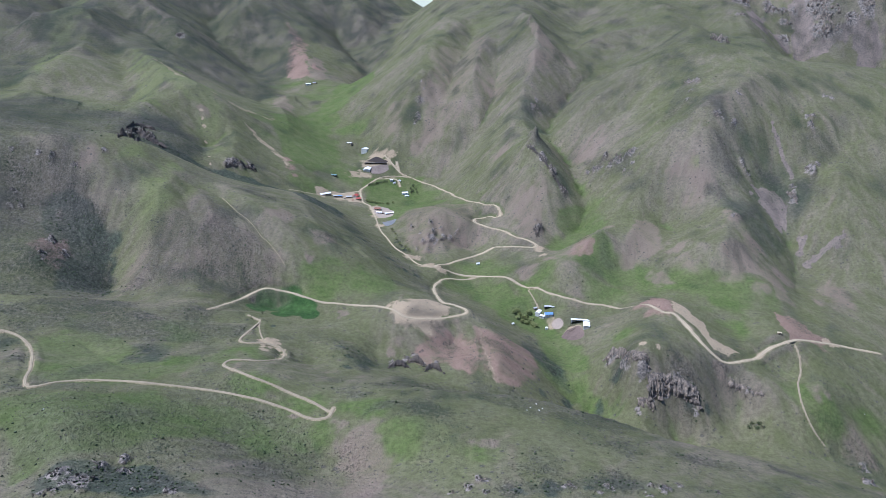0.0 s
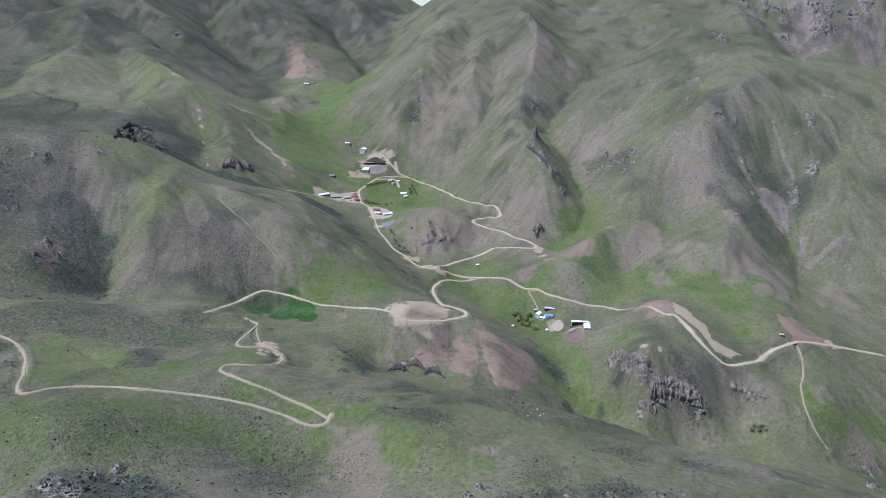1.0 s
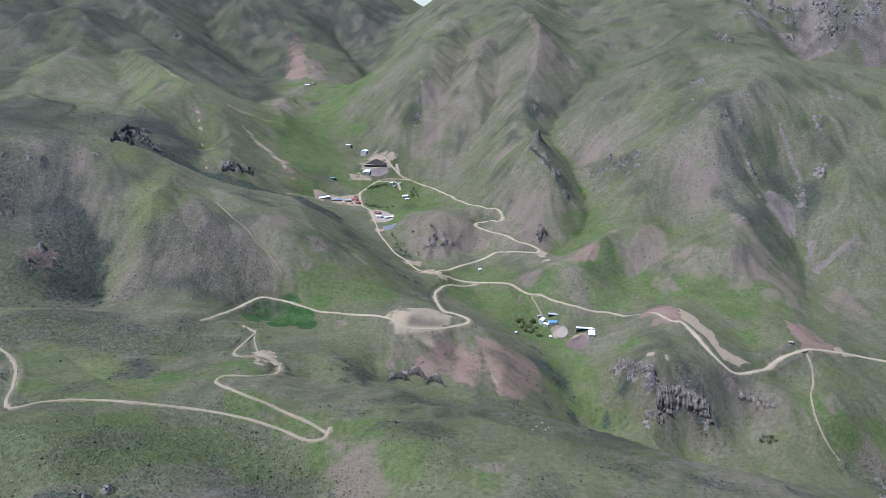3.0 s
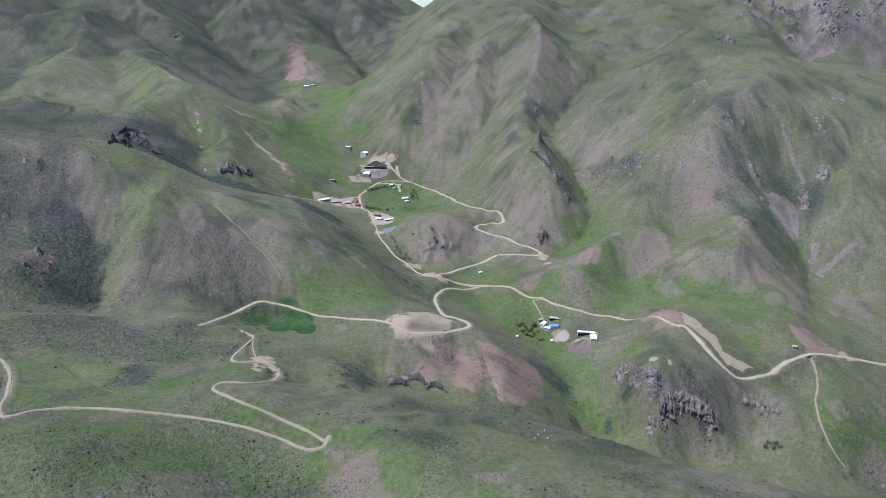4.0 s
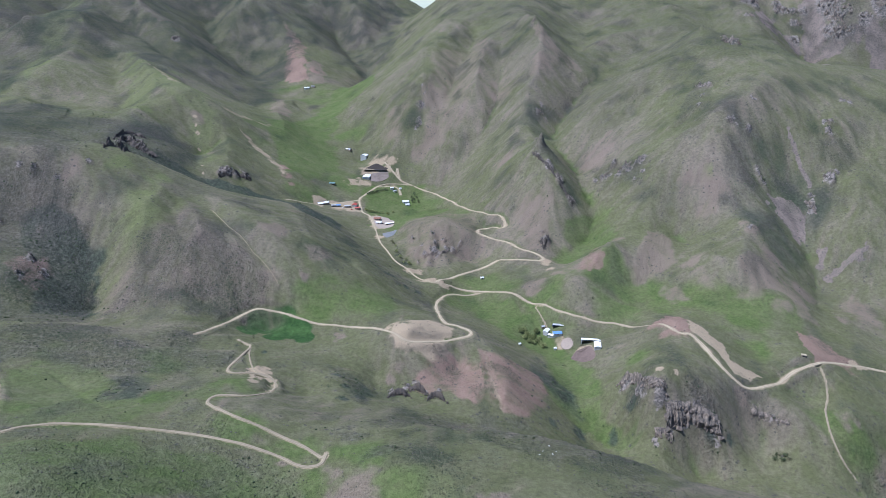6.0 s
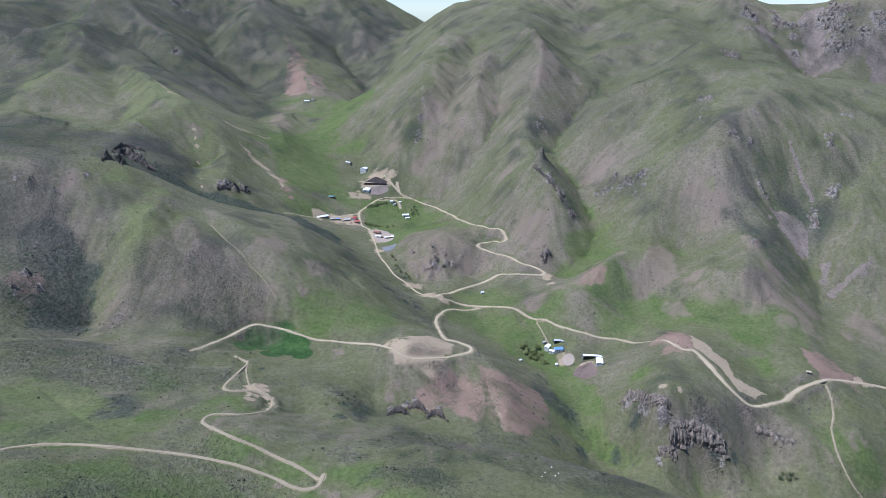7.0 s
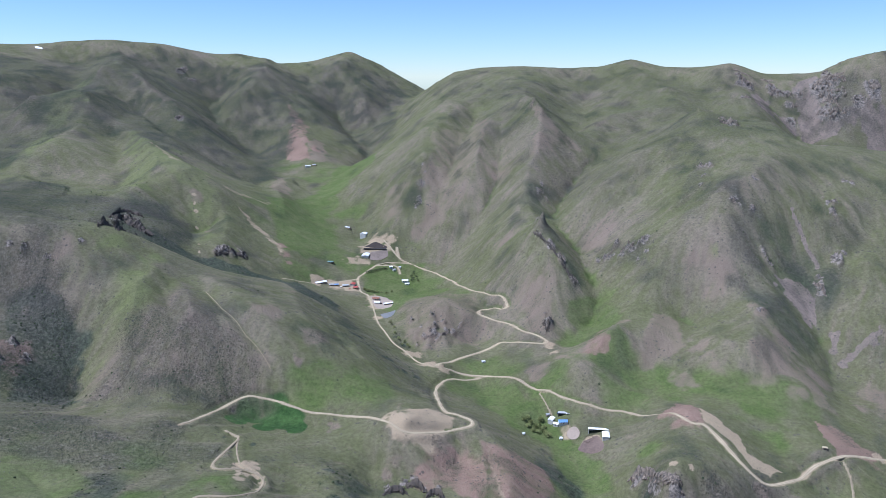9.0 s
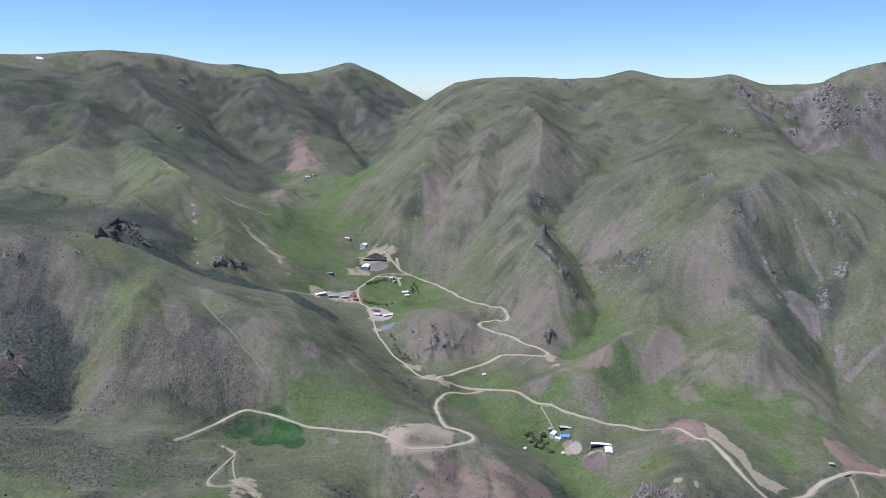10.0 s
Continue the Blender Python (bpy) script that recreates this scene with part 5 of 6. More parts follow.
CONCRETE = worn("concrete", (0.34, 0.33, 0.31), 0.9, 0.6, 0.75)
DUNG = worn("dung_litter", (0.045, 0.036, 0.032), 0.95, 0.5, 0.6)
SAND = worn("trodden_sand", (0.33, 0.27, 0.22), 0.95, 0.4, 0.8)
RUBBER = worn("rubber", (0.02, 0.02, 0.02), 0.8)
BARK = worn("bark", (0.12, 0.09, 0.07), 0.9, 3.0, 0.6)


def seat(x, y, yaw, length, width):
    """The highest ground under a rectangle, so that its floor is level, and the lowest for its footing."""
    c, s = math.cos(radians(yaw)), math.sin(radians(yaw))
    z = ground_z([(x + c * a * length / 2 - s * b * width / 2, y + s * a * length / 2 + c * b * width / 2) for a in (-1, 0, 1) for b in (-1, 0, 1)])
    return float(np.mean(z)) + 0.15, float(z.min()) - 0.6


def gable(name, label, x, y, yaw, length, width, eave, rise, wall_mat, roof_mat, windows=3, doors=1, group="", category="building", open_front=False):
    """A gabled building along its own x axis, with footing, two roof slopes, doors and windows."""
    floor, foot = seat(x, y, yaw, length, width)
    ob = tagged(empty(name, x, y, floor, yaw), label, category, group)
    low = foot - floor
    bm = bmesh.new()
    hl, hw = length / 2, width / 2
    prof = [(-hw, low), (hw, low), (hw, eave), (0, eave + rise), (-hw, eave)]
    a = [bm.verts.new((-hl, py, pz)) for py, pz in prof]
    b = [bm.verts.new((hl, py, pz)) for py, pz in prof]
    bm.faces.new(a[::-1])
    bm.faces.new(b)
    for i in range(5):
        bm.faces.new((a[i], a[(i + 1) % 5], b[(i + 1) % 5], b[i]))
    part("wall", bm, wall_mat, ob)
    for side in (-1, 1):
        bm = bmesh.new()
        ang = math.atan2(rise, hw)
        span = math.hypot(rise, hw) + 0.5
        m = Matrix.Translation((0, 0, eave + rise + 0.06)) @ Matrix.Rotation(-side * ang, 4, "X")
        box(bm, 0, side * span / 2, 0, length + 0.8, span, 0.12, m)
        n = max(4, int(length / 1.6))
        for i in range(n + 1):
            box(bm, -length / 2 - 0.35 + (length + 0.7) * i / n, side * span / 2, 0.12, 0.08, span, 0.06, m)
        part("roof_slope", bm, roof_mat, ob)
    part("ridge_cap", block((0, 0, eave + rise + 0.12, length + 0.8, 0.4, 0.14)), roof_mat, ob)
    for i in range(doors):
        dx = -hl + (i + 0.5) * length / doors
        d = part("door", block((dx, -hw - 0.03, 0.02, 1.1 if not open_front else 2.6, 0.08, 2.05 if not open_front else min(2.6, eave - 0.2))), DARK_WOOD, ob)
        part("handle", block((dx + 0.4, -hw - 0.09, 1.0, 0.12, 0.05, 0.05)), CONCRETE, d)
    for i in range(windows):
        wx = -hl + (i + 0.5) * length / windows + 1.3
        for side in (-1, 1):
            if abs(wx) < hl - 0.7:
                w = part("window", block((wx, side * (hw + 0.02), 1.0, 1.3, 0.10, 0.08), (wx, side * (hw + 0.02), 2.2, 1.3, 0.10, 0.08), (wx - 0.62, side * (hw + 0.02), 1.08, 0.08, 0.10, 1.12), (wx + 0.62, side * (hw + 0.02), 1.08, 0.08, 0.10, 1.12)), FRAME, ob)
                part("pane", block((wx, side * (hw + 0.012), 1.08, 1.16, 0.05, 1.12)), GLASS, w)
    return ob


def lean_to(name, label, x, y, yaw, length, width, front, back, wall_mat, roof_mat, bays=5, group="", category="shed"):
    """An open-fronted shed: back and end walls, posts along the front and one sloping roof."""
    floor, foot = seat(x, y, yaw, length, width)
    ob = tagged(empty(name, x, y, floor, yaw), label, category, group)
    low = foot - floor
    part("back_wall", block((0, width / 2 - 0.15, low, length, 0.3, back - low)), wall_mat, ob)
    for s in (-1, 1):
        part("end_wall", block((s * (length / 2 - 0.15), -0.15, low, 0.3, width - 0.3, min(front, back) - low)), wall_mat, ob)
    for i in range(1, bays):
        part("post", block((-length / 2 + length * i / bays, -width / 2 + 0.15, low, 0.2, 0.2, front - low)), DARK_WOOD, ob)
    bm = bmesh.new()
    ang = math.atan2(back - front, width)
    box(bm, 0, 0, 0, length + 0.8, width + 1.0, 0.12, Matrix.Translation((0, 0, (front + back) / 2 + 0.05)) @ Matrix.Rotation(ang, 4, "X"))
    n = max(4, int(length / 1.8))
    for i in range(n + 1):
        box(bm, -length / 2 + length * i / n, 0, 0.12, 0.08, width + 1.0, 0.06, Matrix.Translation((0, 0, (front + back) / 2 + 0.05)) @ Matrix.Rotation(ang, 4, "X"))
    part("roof", bm, roof_mat, ob)
    return ob


def yard(name, label, mat, corners, thick=0.5):
    """Trodden ground laid over the slope inside an outline."""
    c = np.array(corners, float)
    mid = c.mean(0)
    ring = smooth_line([tuple(p) for p in c] + [tuple(c[0])], 2.0)
    rows = 12
    pts = []
    for k in range(rows + 1):
        q = mid + (ring - mid) * (k / rows) * (1 + 0.05 * fbm(ring, 9.0, 2, 5)[:, None])
        z = ground_z(q) + (0.28 if k < rows else -0.5)
        pts.append(np.column_stack([q, z]))
    ob = new(name, mesh_sheet(name, np.vstack(pts), rows + 1, len(ring)))
    ob.data.materials.append(mat)
    return tagged(ob, label, "yard", kind="structure")


def fence(label, line, gap=3.0, high=1.2, closed=False, rails=2, mat=None):
    """Posts with rails between them along a line in plan."""
    mat = mat or WOOD
    pts = smooth_line(line + line[:1] if closed else line, gap)
    z = ground_z(pts)
    ob = tagged(empty("fence", pts[0][0], pts[0][1], float(z[0])), label, "fence", "farm fences")
    bm = bmesh.new()
    box(bm, 0, 0, -0.3, 0.16, 0.16, high + 0.3)
    post = bpy.data.meshes.new("post")
    bm.to_mesh(post)
    bm.free()
    post.materials.append(mat)
    o = Vector((pts[0][0], pts[0][1], float(z[0])))
    for p, h in zip(pts, z):
        share("post", post, ob, Matrix.Translation(Vector((p[0], p[1], float(h))) - o))
    for r in range(rails):
        bm = bmesh.new()
        for (p, h), (q, k) in zip(zip(pts[:-1], z[:-1]), zip(pts[1:], z[1:])):
            a, b = Vector((p[0], p[1], float(h))) - o, Vector((q[0], q[1], float(k))) - o
            up = high * (0.45 + 0.45 * r)
            d = b - a
            if d.length > 0.01:
                m = Matrix.Translation((a + b) / 2 + Vector((0, 0, up))) @ d.to_track_quat("X", "Z").to_matrix().to_4x4() @ Matrix.Diagonal((d.length, 0.06, 0.14, 1))
                bmesh.ops.create_cube(bm, size=1.0, matrix=m)
        part("rail", bm, mat, ob)
    return ob


def vehicle(label, x, y, yaw, paint, van=False):
    """A parked car or van with body, cabin, windows and four wheels."""
    z = lie(x, y) + 0.05
    ob = tagged(empty("van" if van else "car", x, y, z, yaw), label, "car", "parked vehicles")
    high = 1.5 if van else 0.75
    bm = block((0, 0, 0.35, 4.6 if van else 4.2, 1.75, high))
    bmesh.ops.bevel(bm, geom=bm.edges[:], offset=0.12, segments=2, affect="EDGES")
    body = part("body", bm, paint, ob)
    if not van:
        bm = block((-0.2, 0, 1.08, 2.3, 1.6, 0.55))
        for v in bm.verts:
            if v.co.z > 1.4:
                v.co.x *= 0.78
                v.co.y *= 0.9
        part("cabin", bm, paint, ob)
    for s in (-1, 1):
        part("side_window", block((-0.2, s * (0.88 if van else 0.80), 1.2, 1.9, 0.03, 0.4 if van else 0.32)), GLASS, body)
    part("windscreen", block(((2.31 if van else 0.92), 0, 1.2, 0.05, 1.4, 0.4 if van else 0.32)), GLASS, body)
    for a in (-1.35, 1.35):
        for s in (-1, 1):
            bm = bmesh.new()
            bmesh.ops.create_cone(bm, cap_ends=True, segments=14, radius1=0.33, radius2=0.33, depth=0.22, matrix=Matrix.Translation((a, s * 0.82, 0.33)) @ Matrix.Rotation(math.pi / 2, 4, "X"))
            w = part("wheel", bm, RUBBER, ob)
            bm = bmesh.new()
            bmesh.ops.create_cone(bm, cap_ends=True, segments=12, radius1=0.18, radius2=0.18, depth=0.24, matrix=Matrix.Translation((a, s * 0.82, 0.33)) @ Matrix.Rotation(math.pi / 2, 4, "X"))
            part("rim", bm, CONCRETE, w)
    return ob


# ---- trees ----
def leaf_material(name, rgb):
    g = Graph(name, 0.7, 0.2)
    rnd = g.n.new("ShaderNodeNewGeometry").outputs["Random Per Island"]
    dark = tuple(c * 0.62 for c in rgb)
    col = g.mix(rnd, dark, rgb)
    return g.done(g.mix(g.math("MULTIPLY", g.noise(0.7, 3), 0.5), col, dark))


LEAF = leaf_material("spring_leaves", (0.250, 0.280, 0.105))
LEAF_DARK = leaf_material("dark_leaves", (0.075, 0.100, 0.045))
SHRUB = leaf_material("sage_shrub", (0.128, 0.134, 0.084))
SHRUB_GREY = leaf_material("grey_shrub", (0.140, 0.122, 0.110))


def crown_mesh(rng, high, wide, clumps, leaves):
    """Leaf clumps spread through an uneven crown with gaps."""
    verts, faces = [], []
    for _ in range(clumps):
        a, r, t = rng.uniform(0, 6.283), wide * math.sqrt(rng.random()), rng.random()
        swell = 0.45 + 0.75 * math.sin(math.pi * min(1, 0.12 + t * 0.86))
        c = Vector((math.cos(a) * r * swell, math.sin(a) * r * swell, high * (0.28 + 0.7 * t)))
        size = wide * rng.uniform(0.16, 0.34)
        for _ in range(leaves):
            p = c + Vector((rng.gauss(0, 1), rng.gauss(0, 1), rng.gauss(0, 0.8))) * size * 0.6
            u = Vector((rng.gauss(0, 1), rng.gauss(0, 1), rng.gauss(0, 1))).normalized() * size * 0.42
            v = u.orthogonal().normalized() * size * 0.3
            k = len(verts)
            verts += [p - u, p + v, p + u, p - v]
            faces.append((k, k + 1, k + 2, k + 3))
    me = bpy.data.meshes.new("crown")
    me.from_pydata([tuple(v) for v in verts], [], faces)
    return me


def tree(label, x, y, high, wide, leaf, seed, group, clumps=26, leaves=16, name="tree"):
    rng = random.Random(seed)
    ob = tagged(empty(name, x, y, lie(x, y) - 0.15), label, name, group)
    bm = bmesh.new()
    bmesh.ops.create_cone(bm, cap_ends=True, segments=8, radius1=high * 0.045, radius2=high * 0.015, depth=high * 0.75, matrix=Matrix.Translation((0, 0, high * 0.375)))
    part("trunk", bm, BARK, ob)
    for i in range(4):
        a = i * 1.57 + rng.uniform(-0.4, 0.4)
        bm = bmesh.new()
        tip = Vector((math.cos(a) * wide * 0.7, math.sin(a) * wide * 0.7, high * rng.uniform(0.5, 0.75)))
        root = Vector((0, 0, high * rng.uniform(0.22, 0.4)))
        d = tip - root
        bmesh.ops.create_cone(bm, cap_ends=True, segments=6, radius1=high * 0.02, radius2=high * 0.006, depth=d.length, matrix=Matrix.Translation((root + tip) / 2) @ d.to_track_quat("Z", "Y").to_matrix().to_4x4())
        part("limb", bm, BARK, ob)
    me = crown_mesh(rng, high, wide, clumps, leaves)
    me.materials.append(leaf)
    crown = new("crown", me)
    crown.parent = ob
    return ob


def grove(label, places, high, wide, leaf, group, seed, name="tree", clumps=26):
    """Trees of one kind: two built, the others copied at other sizes and turns."""
    rng = random.Random(seed)
    kinds = []
    for i, (x, y) in enumerate(places):
        if i < 2:
            kinds.append(tree(label, x, y, high, wide, leaf, seed + i, group, clumps, name=name))
        else:
            s = rng.uniform(0.65, 1.2)
            m = pose(x, y, lie(x, y) - 0.15, 0, 0, rng.uniform(0, 360)) @ Matrix.Diagonal((s, s, s * rng.uniform(0.85, 1.1), 1))
            c = copy_thing(kinds[i % 2], Matrix())
            c.matrix_basis = m


# ---- the farm by the stream ----
gable("farmhouse", "long white-roofed farmhouse beside the trees", 143, 954, 60, 11, 6, 2.6, 1.3, LIMEWASH, WHITE_ROOF, 3, 1, "farm buildings", "house")
gable("farmhouse", "small white-roofed wing joined to the farmhouse", 148, 945, -30, 7, 5, 2.4, 1.1, LIMEWASH, WHITE_ROOF, 2, 1, "farm buildings", "house")
gable("farmhouse", "limewashed house under a bright blue sheet roof", 157, 945, 4, 12, 7.5, 2.7, 1.5, LIMEWASH, BLUE_ROOF, 3, 1, "farm buildings", "house")
lean_to("store_shed", "low grey open store shed behind the blue roof", 159, 957, -8, 13, 3.6, 2.2, 2.6, WOOD, GREY_ROOF, 4, "farm buildings")
gable("hut", "little white plank hut beside the sand yard", 151, 920, 75, 4, 3, 2.0, 0.8, LIMEWASH, WHITE_ROOF, 1, 1, "farm buildings", "hut")
gable("privy", "small grey-roofed hut at the head of the farm", 139, 962, 20, 4.5, 3.2, 2.0, 0.7, WOOD, GREY_ROOF, 1, 1, "farm buildings", "hut")
lean_to("stable", "long white-roofed open stable along the trodden yard", 200, 920, -8, 27, 5.5, 3.0, 2.4, LIMEWASH, WHITE_ROOF, 8, "farm buildings", "stable")
gable("stable", "white-roofed stable wing at the corner of the yard", 205, 903, 80, 15, 8.5, 3.2, 1.0, LIMEWASH, WHITE_ROOF, 0, 2, "farm buildings", "stable", True)
YARD_MID = np.array((168, 926), float)
yard("sand_yard", "round trodden sand yard inside a low rail", SAND, [(YARD_MID[0] + 8.5 * math.cos(a * math.pi / 6), YARD_MID[1] + 11.5 * math.sin(a * math.pi / 6)) for a in range(12)])
fence("low weathered rail round the sand yard", [(YARD_MID[0] + 9.2 * math.cos(a * math.pi / 6), YARD_MID[1] + 12.2 * math.sin(a * math.pi / 6)) for a in range(12)], 3.2, 1.1, True)
yard("stable_yard", "dark trodden stable yard scattered with litter", worn("yard_litter", (0.17, 0.125, 0.105), 0.95, 0.35, 0.65), [(178, 910), (196, 911), (200, 891), (195, 877), (178, 879), (168, 895)])
fence("dark pole fence round the small paddock", [(178, 910), (187, 917), (191, 907), (182, 902)], 2.4, 1.3, True, 3, DARK_WOOD)
fence("weathered pole fence beside the stable yard", [(212, 910), (204, 889), (195, 870)], 3.0, 1.3)
vehicle("white car parked by the store shed", 165, 954, 10, LIMEWASH)
vehicle("dark blue van parked by the store shed", 154, 960, 160, worn("blue_paint", (0.05, 0.09, 0.20), 0.4), True)
grove("old willow in pale spring leaf by the stream", [(107, 955), (112, 960), (115, 949), (120, 941), (126, 947), (128, 938), (132, 931), (122, 932), (116, 934), (132, 943), (111, 943), (135, 925), (129, 955)], 6.5, 3.6, LEAF, "stream trees", 5, "tree", 44)
gable("hut", "small white roadside hut on the green meadow", 60, 1122, 10, 5, 3.6, 2.1, 0.8, LIMEWASH, WHITE_ROOF, 1, 1, "lone huts", "hut")
gable("hut", "tan clay hut beside the road bend", 443, 829, -15, 5, 3.6, 2.2, 0.6, CLAY, worn("straw_roof", (0.45, 0.38, 0.26), 0.95), 1, 1, "lone huts", "hut")
gable("hut", "tiny white hut on the bank above the stream", 101, 915, 30, 3, 2.4, 1.8, 0.5, LIMEWASH, WHITE_ROOF, 0, 1, "lone huts", "hut")

# ---- the village ----
gable("barn", "long white-roofed barn above the dark yard", -195, 1752, 70, 24, 15, 2.3, 1.5, LIMEWASH, WHITE_ROOF, 4, 1, "village barns", "barn", True)
gable("barn", "white ridge-roofed barn below the dark yard", -178, 1613, 86, 26, 15, 2.3, 1.5, LIMEWASH, WHITE_ROOF, 4, 1, "village barns", "barn", True)
gable("barn", "white-roofed shed at the valley-side end of the lane", -250, 1438, 35, 24, 9, 3.0, 1.8, CLAY, WHITE_ROOF, 3, 1, "village barns", "barn", True)
gable("shed", "small white-roofed shed at the upper edge", -239, 1777, -30, 14, 7, 2.4, 1.0, CLAY, WHITE_ROOF, 1, 1, "village sheds", "shed")
lean_to("cattle_shed", "long low dark cattle shed across the yard", -160, 1643, -4, 52, 6, 3.0, 2.2, DARK_WOOD, worn("tar_roof", (0.09, 0.08, 0.08), 0.9, 0.5, 0.7), 12, "village barns", "barn")
yard("dung_yard", "dark dung-covered cattle yard", DUNG, [(-188, 1664), (-167, 1685), (-146, 1663), (-132, 1647), (-155, 1647)])
yard("pen_yard", "trodden grey-brown cattle pens", worn("pen_litter", (0.21, 0.17, 0.145), 0.95, 0.3, 0.6), [(-170, 1633), (-134, 1640), (-128, 1618), (-146, 1599), (-169, 1595)])
fence("dark pole fence round the cattle pens", [(-166, 1593), (-145, 1596), (-127, 1617), (-131, 1642)], 5.0, 1.5, False, 3, DARK_WOOD)
fence("dark pole fence dividing the cattle pens", [(-155, 1636), (-147, 1598)], 5.0, 1.4, False, 3, DARK_WOOD)
gable("house", "white village house with a smaller white annex", -86, 1528, 12, 13, 9, 3.0, 1.8, LIMEWASH, WHITE_ROOF, 4, 1, "village houses", "house")
gable("house", "low white annex beside the village house", -81, 1514, 12, 9, 6, 2.4, 1.0, LIMEWASH, WHITE_ROOF, 2, 1, "village houses", "house")
gable("house", "red-roofed village house beside the lane", -187, 1450, 80, 13, 9, 3.0, 2.0, LIMEWASH, RED_ROOF, 3, 1, "village houses", "house")
gable("house", "small red-roofed house in the village row", -180, 1438, 5, 10, 7, 2.8, 1.6, CLAY, RED_ROOF, 2, 1, "village houses", "house")
gable("shed", "grey sheet-roofed shed in the village row", -201, 1442, 10, 12, 7, 2.6, 1.2, CLAY, GREY_ROOF, 2, 1, "village sheds", "shed")
gable("shed", "blue-roofed shed in the village row", -219, 1441, 5, 8, 6, 2.5, 1.1, CLAY, BLUE_ROOF, 1, 1, "village sheds", "shed")
gable("shed", "pale grey shed beside the white barn", -229, 1438, 15, 9, 6, 2.4, 1.0, WOOD, GREY_ROOF, 1, 1, "village sheds", "shed")
gable("shack", "dark plank shack on the open green meadow", -244, 1532, -10, 12, 7, 2.6, 1.4, DARK_WOOD, worn("teal_roof", (0.16, 0.26, 0.25), 0.6), 1, 1, "village sheds", "shed")
gable("house", "brown-roofed house in the lower yard", -136, 1399, -5, 13, 8, 2.8, 1.7, CLAY, BROWN_ROOF, 3, 1, "village houses", "house")
gable("house", "white-roofed cottage in the lower yard", -131, 1376, -8, 11, 7, 2.6, 1.3, LIMEWASH, WHITE_ROOF, 2, 1, "village houses", "house")
lean_to("byre", "long white-roofed byre in the lower yard", -110, 1374, 22, 18, 5, 2.4, 2.8, LIMEWASH, WHITE_ROOF, 5, "village barns")
gable("hut", "small white hut along the upper lane", -119, 1574, 15, 7, 5, 2.3, 1.0, LIMEWASH, WHITE_ROOF, 1, 1, "village sheds", "hut")
gable("hut", "small grey-roofed hut along the upper lane", -112, 1567, 40, 6, 5, 2.3, 1.0, LIMEWASH, GREY_ROOF, 1, 1, "village sheds", "hut")
gable("hut", "small white hut near the road fork", -100, 1580, 0, 5, 4, 2.2, 0.8, LIMEWASH, WHITE_ROOF, 1, 1, "village sheds", "hut")
gable("hut", "far white hut high in the upper valley", -432, 2296, 10, 16, 9, 3.0, 1.5, LIMEWASH, WHITE_ROOF, 2, 1, "lone huts", "hut")
gable("hut", "far grey hut high in the upper valley", -413, 2302, -20, 12, 7, 2.6, 1.2, CLAY, GREY_ROOF, 1, 1, "lone huts", "hut")
yard("lower_yard", "pale trodden yard of the lower houses", SAND, [(-148, 1412), (-127, 1420), (-100, 1389), (-105, 1349), (-127, 1339), (-141, 1375)])
yard("concrete_pad", "dark grey concrete pad below the lower yard", worn("wet_concrete", (0.17, 0.175, 0.18), 0.8, 0.4, 0.75), [(-118, 1293), (-101, 1304), (-91, 1306), (-95, 1284), (-109, 1275)])
vehicle("dark van parked in the lower yard", -124, 1374, 0, worn("black_paint", (0.03, 0.03, 0.035), 0.4), True)
vehicle("white van parked in the village row", -209, 1434, 30, LIMEWASH, True)
vehicle("red car parked by the lane", -191, 1430, 50, worn("red_paint", (0.35, 0.04, 0.03), 0.4))
grove("dark hedge tree along the village lane", [(-168, 1526), (-164, 1531), (-160, 1537), (-155, 1542), (-151, 1547), (-147, 1552), (-142, 1557), (-138, 1561), (-133, 1565), (-129, 1566)], 4.0, 2.6, LEAF_DARK, "lane hedge", 15)
grove("pale spring-green tree by the lower lane", [(-156, 1433), (-149, 1434), (-143, 1434), (-136, 1435), (-129, 1438), (-118, 1436), (-108, 1452), (-162, 1436)], 6.0, 3.6, LEAF, "lane trees", 25)
grove("dark orchard tree behind the white house", [(-73, 1548), (-68, 1538), (-62, 1545), (-68, 1558), (-58, 1528), (-71, 1529)], 7.0, 2.8, LEAF_DARK, "orchard trees", 35)
grove("small young orchard tree in a row", [(-25, 1393), (-19, 1348), (-13, 1336), (-40, 1403), (-34, 1379), (-16, 1471), (-9, 1465), (-2, 1456), (5, 1445), (-33, 1476), (-26, 1473), (-51, 1496), (-44, 1491), (-68, 1477), (-58, 1463), (-75, 1485), (-8, 1490), (2, 1478)], 3.0, 1.6, LEAF_DARK, "young orchard", 45, "tree", 12)
grove("pale willow in the stream gully", [(-85, 1207), (-78, 1189), (-71, 1172), (-61, 1164), (-89, 1237), (-96, 1254), (-68, 1181)], 5.5, 3.0, LEAF, "gully willows", 55)
grove("lone dark juniper beside the hill road", [(-222, 782), (-228, 755), (-223, 659)], 4.0, 1.4, LEAF_DARK, "junipers", 65, "tree", 16)
grove("broad dark thorn bush on the valley floor", [(362, 704), (368, 699), (374, 698), (372, 704), (366, 708)], 3.0, 3.2, LEAF_DARK, "thorn bushes", 75, "bush", 18)


